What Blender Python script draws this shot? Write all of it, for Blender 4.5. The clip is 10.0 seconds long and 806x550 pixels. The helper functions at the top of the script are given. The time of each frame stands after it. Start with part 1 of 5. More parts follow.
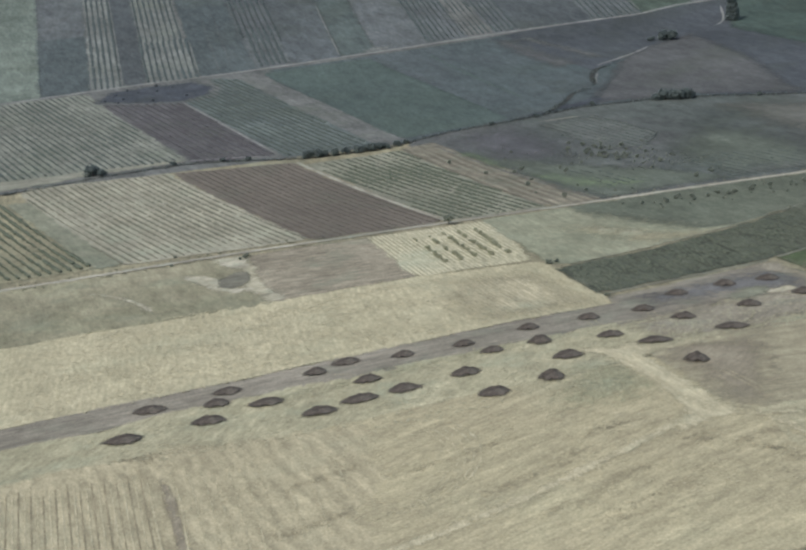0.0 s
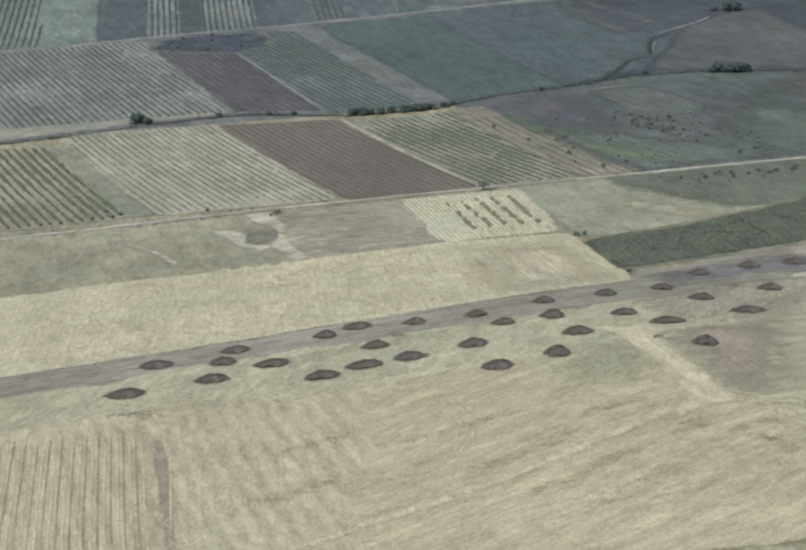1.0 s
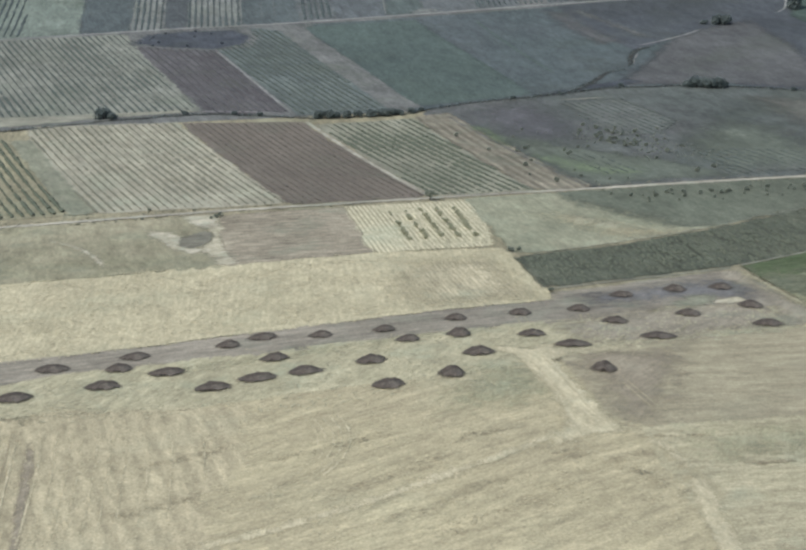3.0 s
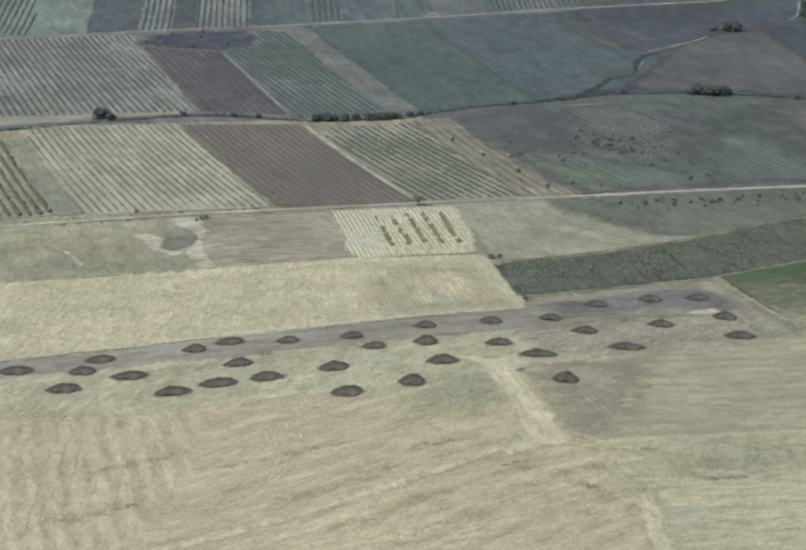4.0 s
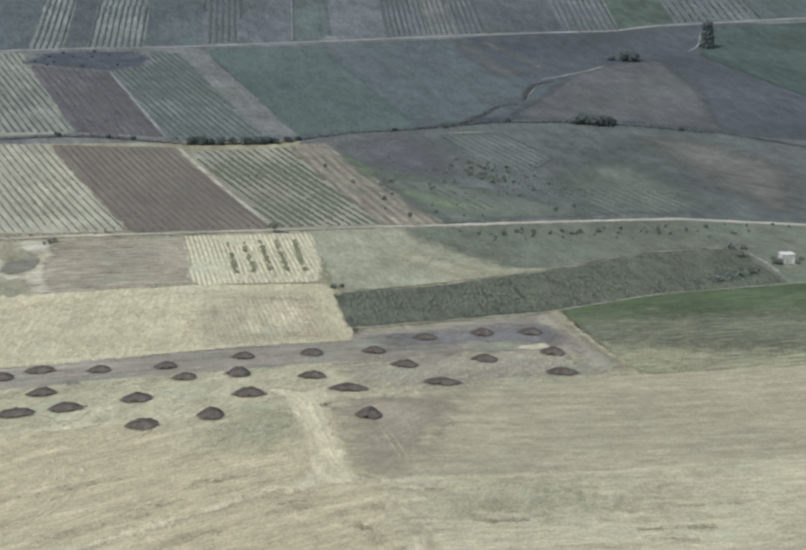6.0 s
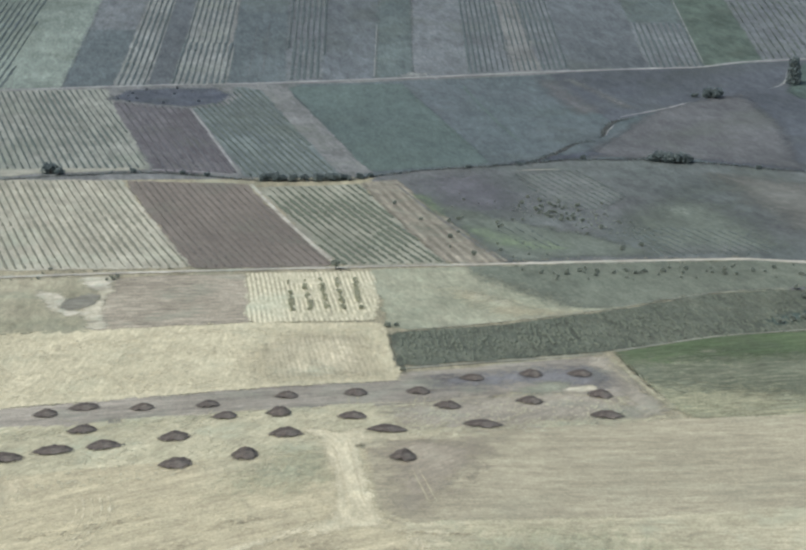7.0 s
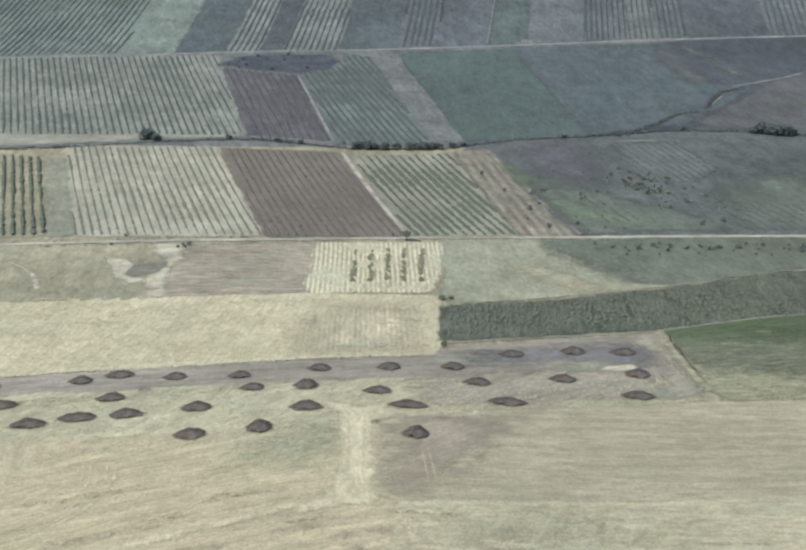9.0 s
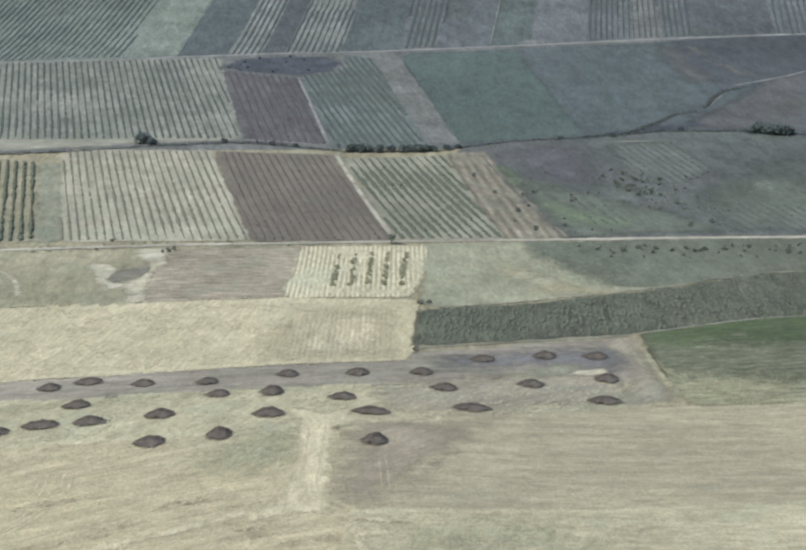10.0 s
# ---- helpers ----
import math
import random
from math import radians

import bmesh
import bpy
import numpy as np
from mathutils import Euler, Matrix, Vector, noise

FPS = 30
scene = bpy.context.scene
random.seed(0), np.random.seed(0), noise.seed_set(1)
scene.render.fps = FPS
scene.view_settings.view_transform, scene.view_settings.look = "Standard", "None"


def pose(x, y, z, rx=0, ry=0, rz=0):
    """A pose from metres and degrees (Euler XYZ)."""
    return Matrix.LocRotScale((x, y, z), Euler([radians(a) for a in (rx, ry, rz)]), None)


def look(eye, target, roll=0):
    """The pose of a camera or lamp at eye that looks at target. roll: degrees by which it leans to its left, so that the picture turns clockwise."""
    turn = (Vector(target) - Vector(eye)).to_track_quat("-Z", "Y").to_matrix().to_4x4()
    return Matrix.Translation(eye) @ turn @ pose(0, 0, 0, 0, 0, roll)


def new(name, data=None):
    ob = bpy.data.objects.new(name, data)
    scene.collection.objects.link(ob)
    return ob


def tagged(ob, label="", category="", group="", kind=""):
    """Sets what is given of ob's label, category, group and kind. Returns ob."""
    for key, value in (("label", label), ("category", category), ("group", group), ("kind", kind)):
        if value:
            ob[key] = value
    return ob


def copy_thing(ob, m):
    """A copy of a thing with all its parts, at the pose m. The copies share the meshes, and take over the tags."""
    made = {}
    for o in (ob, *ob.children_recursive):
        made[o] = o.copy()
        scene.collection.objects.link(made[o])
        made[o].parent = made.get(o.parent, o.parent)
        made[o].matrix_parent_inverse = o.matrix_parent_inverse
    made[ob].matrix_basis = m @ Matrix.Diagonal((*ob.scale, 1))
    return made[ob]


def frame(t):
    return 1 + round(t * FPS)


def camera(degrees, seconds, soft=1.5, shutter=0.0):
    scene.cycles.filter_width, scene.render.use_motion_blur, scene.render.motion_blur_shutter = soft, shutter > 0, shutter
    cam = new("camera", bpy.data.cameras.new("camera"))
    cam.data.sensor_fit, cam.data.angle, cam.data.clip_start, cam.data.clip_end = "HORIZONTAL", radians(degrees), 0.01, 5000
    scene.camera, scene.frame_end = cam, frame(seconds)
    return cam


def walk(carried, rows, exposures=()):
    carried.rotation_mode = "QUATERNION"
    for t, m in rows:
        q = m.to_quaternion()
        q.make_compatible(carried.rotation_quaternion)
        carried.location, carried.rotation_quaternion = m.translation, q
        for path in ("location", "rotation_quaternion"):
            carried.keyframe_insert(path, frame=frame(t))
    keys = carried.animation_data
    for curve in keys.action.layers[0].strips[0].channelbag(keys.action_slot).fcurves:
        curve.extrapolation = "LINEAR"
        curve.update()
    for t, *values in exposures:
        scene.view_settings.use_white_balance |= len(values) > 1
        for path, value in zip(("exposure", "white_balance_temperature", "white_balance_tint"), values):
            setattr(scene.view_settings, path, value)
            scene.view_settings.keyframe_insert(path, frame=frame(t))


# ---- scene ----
# A helicopter's view over a dry Sicilian valley: a strip of dumped earth mounds,
# stubble and ploughed fields, vineyards on a far slope. x right, y away, z up.
cam = camera(26.18, 10.0, soft=2.5)
# seconds, place, heading, tilt and lean in degrees
PATH = [
    (0, -112.00, -8.60, 94.18, 77.889, -13.756, -5.655),
    (0.1, -111.00, -8.61, 94.27, 78.078, -13.674, -5.982),
    (0.3, -109.01, -8.62, 94.44, 78.622, -13.460, -6.099),
    (0.5, -107.01, -8.63, 94.61, 78.847, -13.094, -4.829),
    (0.6, -105.62, -8.59, 94.71, 78.882, -13.491, -4.219),
    (0.7, -104.23, -8.56, 94.81, 79.065, -13.742, -3.982),
    (0.9, -101.44, -8.49, 95.01, 80.056, -14.049, -3.417),
    (1, -100.05, -8.45, 95.11, 80.549, -15.076, -3.514),
    (1.1, -98.75, -8.44, 95.16, 80.612, -15.543, -3.605),
    (1.2, -97.46, -8.43, 95.22, 80.610, -15.575, -3.197),
    (1.3, -96.34, -8.37, 95.21, 80.236, -13.794, -2.648),
    (1.4, -95.21, -8.30, 95.20, 80.793, -12.691, -1.744),
    (1.5, -94.09, -8.24, 95.19, 81.096, -12.248, -1.522),
    (1.6, -93.11, -8.16, 95.05, 81.350, -11.935, -1.833),
    (1.7, -92.13, -8.08, 94.91, 81.563, -12.126, -2.413),
    (1.8, -91.16, -8.00, 94.77, 81.756, -12.860, -2.255),
    (2, -89.20, -7.84, 94.49, 81.372, -13.506, -2.585),
    (2.2, -86.31, -7.34, 94.87, 81.296, -13.305, -2.000),
    (2.3, -84.86, -7.10, 95.07, 81.386, -13.270, -1.807),
    (2.5, -81.97, -6.60, 95.45, 80.867, -13.208, -0.795),
    (2.6, -80.65, -6.55, 95.46, 80.790, -13.215, -0.800),
    (2.7, -79.32, -6.50, 95.48, 81.272, -14.341, -1.461),
    (3.8, -64.75, -5.95, 95.62, 82.874, -15.535, -1.175),
    (3.9, -63.64, -5.92, 95.66, 83.005, -15.409, -1.178),
    (4, -62.53, -5.88, 95.70, 82.954, -15.039, -1.134),
    (4.2, -60.10, -5.36, 95.56, 82.860, -15.572, -1.504),
    (4.4, -57.67, -4.85, 95.42, 82.666, -15.630, -1.657),
    (4.5, -56.45, -4.59, 95.35, 82.164, -15.624, -1.383),
    (4.6, -55.10, -4.35, 95.29, 81.777, -15.571, -1.517),
    (4.8, -52.39, -3.87, 95.17, 81.552, -15.610, -1.798),
    (4.9, -51.04, -3.63, 95.11, 81.559, -15.717, -2.386),
    (5, -49.69, -3.39, 95.05, 81.424, -15.950, -2.029),
    (5.1, -48.44, -3.20, 95.06, 81.333, -16.168, -2.099),
    (5.2, -47.19, -3.01, 95.07, 80.914, -16.375, -0.758),
    (5.3, -45.94, -2.83, 95.07, 80.749, -16.133, -0.350),
    (5.5, -43.44, -2.45, 95.09, 80.283, -15.132, 0.455),
    (5.6, -41.96, -2.40, 95.11, 80.240, -14.657, 0.617),
    (5.7, -40.48, -2.34, 95.13, 80.540, -14.581, 0.581),
    (6.8, -26.27, -1.85, 95.34, 83.799, -13.129, -0.482),
    (7, -23.87, -1.49, 95.85, 85.155, -13.184, -0.276),
    (7.2, -21.47, -1.57, 96.08, 86.216, -13.079, -0.770),
    (7.3, -20.28, -1.60, 96.20, 86.452, -13.020, -0.711),
    (7.5, -17.88, -1.68, 96.43, 87.271, -12.867, -0.597),
    (7.6, -16.65, -1.64, 96.53, 87.940, -13.286, -0.934),
    (7.8, -14.20, -1.57, 96.74, 88.433, -13.586, -0.447),
    (8, -11.75, -1.49, 96.95, 88.905, -13.467, -0.050),
    (8.2, -9.21, -1.45, 97.01, 89.337, -13.492, -0.357),
    (8.4, -6.88, -0.99, 97.04, 89.716, -14.027, -0.358),
    (8.5, -5.72, -0.76, 97.06, 89.873, -14.074, -0.239),
    (8.6, -4.24, -0.63, 97.09, 90.132, -14.506, -0.558),
    (8.8, -1.29, -0.38, 97.16, 90.662, -14.620, -0.349),
    (9, 1.67, -0.13, 97.23, 90.968, -14.357, -0.666),
    (9.2, 4.10, 0.03, 97.28, 91.265, -14.311, -0.435),
    (9.3, 5.31, 0.11, 97.31, 91.443, -14.429, -0.728),
    (9.5, 7.74, 0.27, 97.36, 91.784, -14.161, -1.316),
    (9.8, 11.58, 0.87, 97.77, 91.338, -14.878, -1.351),
    (9.9, 12.86, 1.07, 97.91, 91.514, -14.892, -1.368),
    (10, 14.14, 1.27, 98.05, 92.146, -14.386, -1.301),
]


def aim(x, y, z, yaw, tilt, lean):
    a, b = radians(yaw), radians(tilt)
    way = Vector((math.cos(b) * math.cos(a), math.cos(b) * math.sin(a), math.sin(b)))
    eye = Vector((x, y, z))
    return look(eye, eye + 100 * way, lean)


# the clip's own brightness, in stops
LIGHT = [(0.0, -0.22, 6500, 10), (1.0, -0.08, 6500, 10), (2.5, 0.03, 6480, 10), (3.8, -0.1, 6500, 10), (4.5, -0.1, 6500, 10), (5.5, -0.07, 6450, 10), (6.8, 0.16, 6390, 10), (7.5, 0.25, 6390, 10), (10.0, 0.13, 6420, 10)]
walk(cam, [(t, aim(*row)) for t, *row in PATH], LIGHT)

# ---- light: high hazy sun and sky ----
SUN_UP, SUN_ROUND = 54.0, 240.0  # degrees above the ground; compass from +y, clockwise
world = bpy.data.worlds.new("sky")
scene.world = world
world.use_nodes = True
wn = world.node_tree
sky = wn.nodes.new("ShaderNodeTexSky")
sky.sky_type = "NISHITA"
sky.sun_disc = False
sky.sun_elevation, sky.sun_rotation = radians(SUN_UP), radians(SUN_ROUND)
sky.air_density, sky.dust_density, sky.ozone_density = 1.0, 3.0, 1.0
wn.links.new(sky.outputs[0], wn.nodes["Background"].inputs[0])
wn.nodes["Background"].inputs[1].default_value = 0.12
sun_data = bpy.data.lights.new("sun", "SUN")
sun_data.energy, sun_data.angle, sun_data.color = 2.4, radians(9), (0.95, 0.98, 0.99)
sun = new("sun", sun_data)
sd = Vector((math.sin(radians(SUN_ROUND)) * math.cos(radians(SUN_UP)), math.cos(radians(SUN_ROUND)) * math.cos(radians(SUN_UP)), math.sin(radians(SUN_UP))))
sun.matrix_world = look(sd * 300, (0, 0, 0))
tagged(sun, "hazy afternoon sun", "sun")


# ---- the lie of the land ----
def softplus(v, w):
    return w * np.logaddexp(0, np.asarray(v, float) / w)


def height(x, y):
    """Ground level: a low rise under the heaps, a valley floor, a hillside beyond the stream."""
    x, y = np.asarray(x, float), np.asarray(y, float)
    v = (y - 400) / 100
    v = v - softplus(v - 1.6, 0.2) + softplus(-2.3 - v, 0.15)
    u = np.clip(x, -400, 400) / 100
    rise = softplus(y - 560, 15) - softplus(y - 1000, 40)
    z = (-3.3351) + (-0.5764) * u + (-0.5395) * v + (0.0229) * u * v + (1.2350) * v * v + (0.5491) * v ** 3 + rise * ((0.0626) + (-0.0102) * u)
    z = z + (3.7690) * np.exp(-((x + 15) / 48) ** 2 - ((y - 255) / 70) ** 2)
    return z + 0.12 * (softplus(y - 705, 12) - softplus(y - 1000, 40))


def lift(x, y, up=0.0):
    return float(height(x, y)) + up


# ---- materials ----
def tone(r, g, b, k=0.86):
    """Surface colour from 0-255 display values."""
    out = []
    for c in (r, g, b):
        c /= 255
        out.append(k * (c / 12.92 if c < 0.04045 else ((c + 0.055) / 1.055) ** 2.4))
    return (*out, 1)


class Nodes:
    def __init__(self, name, rough=0.95):
        self.mat = bpy.data.materials.new(name)
        self.mat.use_nodes = True
        self.tree = self.mat.node_tree
        self.bsdf = self.tree.nodes["Principled BSDF"]
        self.bsdf.inputs["Roughness"].default_value = rough
        self.bsdf.inputs["Specular IOR Level"].default_value = 0.15
        self.coord = self.add("ShaderNodeTexCoord").outputs["Object"]

    def add(self, kind, **values):
        n = self.tree.nodes.new(kind)
        for key, value in values.items():
            n.inputs[key].default_value = value
        return n

    def link(self, a, b):
        self.tree.links.new(a, b)

    def noise(self, scale, detail=4, rough=0.6, angle=0.0, squash=(1, 1, 1)):
        m = self.add("ShaderNodeMapping", Rotation=(0, 0, -radians(angle)), Scale=squash)
        m.vector_type = "POINT"
        # turn first, then stretch
        turn = self.add("ShaderNodeMapping", Rotation=(0, 0, -radians(angle)))
        m.inputs["Rotation"].default_value = (0, 0, 0)
        self.link(self.coord, turn.inputs[0])
        self.link(turn.outputs[0], m.inputs[0])
        n = self.add("ShaderNodeTexNoise", Scale=scale, Detail=detail, Roughness=rough)
        self.link(m.outputs[0], n.inputs["Vector"])
        return n.outputs["Fac"]

    def furrows(self, angle, spacing):
        """Wavering lines a set distance apart, broken here and there."""
        turn = self.add("ShaderNodeMapping", Rotation=(0, 0, radians(90 - angle)))
        self.link(self.coord, turn.inputs[0])
        w = self.add("ShaderNodeTexWave", Scale=0.314 / spacing, Distortion=1.2, Detail=2.0)
        w.inputs["Detail Scale"].default_value = 0.4
        self.link(turn.outputs[0], w.inputs["Vector"])
        m = self.tree.nodes.new("ShaderNodeMix")
        m.data_type = "FLOAT"
        m.inputs[2].default_value = 0.5
        self.link(self.ramp(self.noise(0.08, 4, 0.6), 0.38, 0.6), m.inputs[0])
        self.link(w.outputs["Fac"], m.inputs[3])
        return m.outputs[0]

    def ramp(self, fac, lo, hi):
        r = self.add("ShaderNodeMapRange", **{"From Min": lo, "From Max": hi})
        self.link(fac, r.inputs["Value"])
        return r.outputs["Result"]

    def mix(self, a, b, fac, amount=1.0, how="MIX"):
        n = self.tree.nodes.new("ShaderNodeMix")
        n.data_type, n.blend_type = "RGBA", how
        if amount != 1.0:
            m = self.tree.nodes.new("ShaderNodeMath")
            m.operation = "MULTIPLY"
            self.link(fac, m.inputs[0])
            m.inputs[1].default_value = amount
            fac = m.outputs[0]
        self.link(fac, n.inputs["Factor"])
        for value, socket in ((a, n.inputs["A"]), (b, n.inputs["B"])):
            if isinstance(value, tuple):
                socket.default_value = value
            else:
                self.link(value, socket)
        return n.outputs["Result"]

    def vary(self, colour, fac, amount):
        """Brightens and darkens a colour with a noise round 0.5."""
        r = self.add("ShaderNodeMapRange", **{"From Min": 0.25, "From Max": 0.75, "To Min": 1 - amount, "To Max": 1 + amount})
        self.link(fac, r.inputs["Value"])
        n = self.tree.nodes.new("ShaderNodeMix")
        n.data_type, n.blend_type = "RGBA", "MULTIPLY"
        n.inputs["Factor"].default_value = 1.0
        self.link(colour, n.inputs["A"])
        self.link(r.outputs["Result"], n.inputs["B"])
        return n.outputs["Result"]

    def bump(self, fac, strength, distance):
        b = self.add("ShaderNodeBump", Strength=strength, Distance=distance)
        self.link(fac, b.inputs["Height"])
        self.link(b.outputs[0], self.bsdf.inputs["Normal"])

    def done(self, colour):
        if isinstance(colour, tuple):
            self.bsdf.inputs["Base Color"].default_value = colour
        else:
            self.link(colour, self.bsdf.inputs["Base Color"])
        return self.mat


def soil(name, main, patch, speck, angle=90.0, streak=0.5, blotch=0.02, grain=0.6, specks=0.5, long=0.05, fine=0.45, drift=0.36, crisp=0.12, drill=None, frayed_edge=True, weedy=0.4):
    """Field surface: broad blotches, streaks along the working direction, clumps of stubble or weeds."""
    n = Nodes(name)
    deep = tuple(c * 0.72 for c in speck[:3]) + (1,)
    bright = tuple(min(0.8, c * 1.16) for c in main[:3]) + (1,)
    wide = n.ramp(n.noise(blotch, 5, 0.6), 0.38, 0.62)
    lines = n.ramp(n.noise(fine, 4, 0.6, angle, (long, 1, 1)), 0.38, 0.64)
    pale = n.ramp(n.noise(fine * 0.6, 4, 0.6, angle + 2, (long * 1.4, 1, 1)), 0.54, 0.74)
    mid = n.ramp(n.noise(0.13, 4, 0.6), 0.45, 0.68)
    bits = n.ramp(n.noise(grain, 4, 0.7), 0.5, 0.66)
    tiny = n.noise(1.6, 3, 0.65)
    c = n.mix(main, patch, wide, 0.85)
    c = n.mix(c, patch, lines, streak)
    c = n.mix(c, bright, pale, 0.35 + 0.4 * streak)
    c = n.mix(c, speck, mid, 0.45)
    c = n.mix(c, speck, bits, specks)
    c = n.mix(c, deep, n.ramp(tiny, 0.52, 0.75), 0.4)
    c = n.mix(c, bright, n.ramp(tiny, 0.46, 0.3), 0.4)
    # growth and dryness: broad drifts, clumps and drill streaks, thin and thick
    c = n.vary(c, n.noise(blotch * 0.9, 8, 0.68), drift)
    c = n.vary(c, n.noise(0.22, 6, 0.7, angle, (0.35, 1, 1)), drift * 0.9)
    c = n.vary(c, n.noise(0.9, 5, 0.75, angle, (0.3, 1, 1)), 0.16 + crisp)
    c = n.vary(c, n.noise(2.4, 3, 0.7), 0.1 + crisp)
    c = n.vary(c, n.noise(fine * 1.5, 3, 0.6, angle, (long * 1.5, 1, 1)), drift * streak)
    if drill:
        c = n.vary(c, n.furrows(angle, drill[0]), drill[1])
    green = tuple(main[0] * k for k in (0.8, 0.93, 0.68)) + (1,)
    c = n.mix(c, green, n.ramp(n.noise(blotch * 1.7, 5, 0.65), 0.52, 0.7), weedy)
    n.bump(tiny, 0.6, 0.2)
    mat = n.done(c)
    if frayed_edge:
        # the edge thins out unevenly into the neighbouring ground
        inner = n.add("ShaderNodeAttribute")
        inner.attribute_name = "inner"
        rag = n.add("ShaderNodeMath")
        rag.operation = "MULTIPLY_ADD"
        n.link(n.noise(0.45, 5, 0.65), rag.inputs[0])
        rag.inputs[1].default_value = 2.4
        n.link(inner.outputs["Fac"], rag.inputs[2])
        dust = n.add("ShaderNodeMath")
        dust.operation = "MULTIPLY_ADD"
        n.link(n.noise(4.5, 3, 0.75), dust.inputs[0])
        dust.inputs[1].default_value = 4.5
        n.link(rag.outputs[0], dust.inputs[2])
        shown = n.ramp(dust.outputs[0], 4.08, 4.16)
        clear = n.tree.nodes.new("ShaderNodeBsdfTransparent")
        blend = n.tree.nodes.new("ShaderNodeMixShader")
        n.link(shown, blend.inputs[0])
        n.link(clear.outputs[0], blend.inputs[1])
        n.link(n.bsdf.outputs[0], blend.inputs[2])
        n.link(blend.outputs[0], n.tree.nodes["Material Output"].inputs["Surface"])
    return mat


def leafy(name, dark, light, thin_leaves=False):
    n = Nodes(name, 0.8)
    info = n.add("ShaderNodeNewGeometry").outputs["Random Per Island"]
    blotch = n.noise(0.35, 3)
    c = n.mix(dark, light, info, 0.8)
    c = n.mix(c, dark, n.ramp(blotch, 0.4, 0.7), 0.6)
    mat = n.done(c)
    if not thin_leaves:
        return mat
    # part of the light passes through
    thin = n.tree.nodes.new("ShaderNodeBsdfTranslucent")
    n.link(c, thin.inputs["Color"])
    blend = n.add("ShaderNodeMixShader", Fac=0.4)
    n.link(n.bsdf.outputs[0], blend.inputs[1])
    n.link(thin.outputs[0], blend.inputs[2])
    n.link(blend.outputs[0], n.tree.nodes["Material Output"].inputs["Surface"])
    return mat


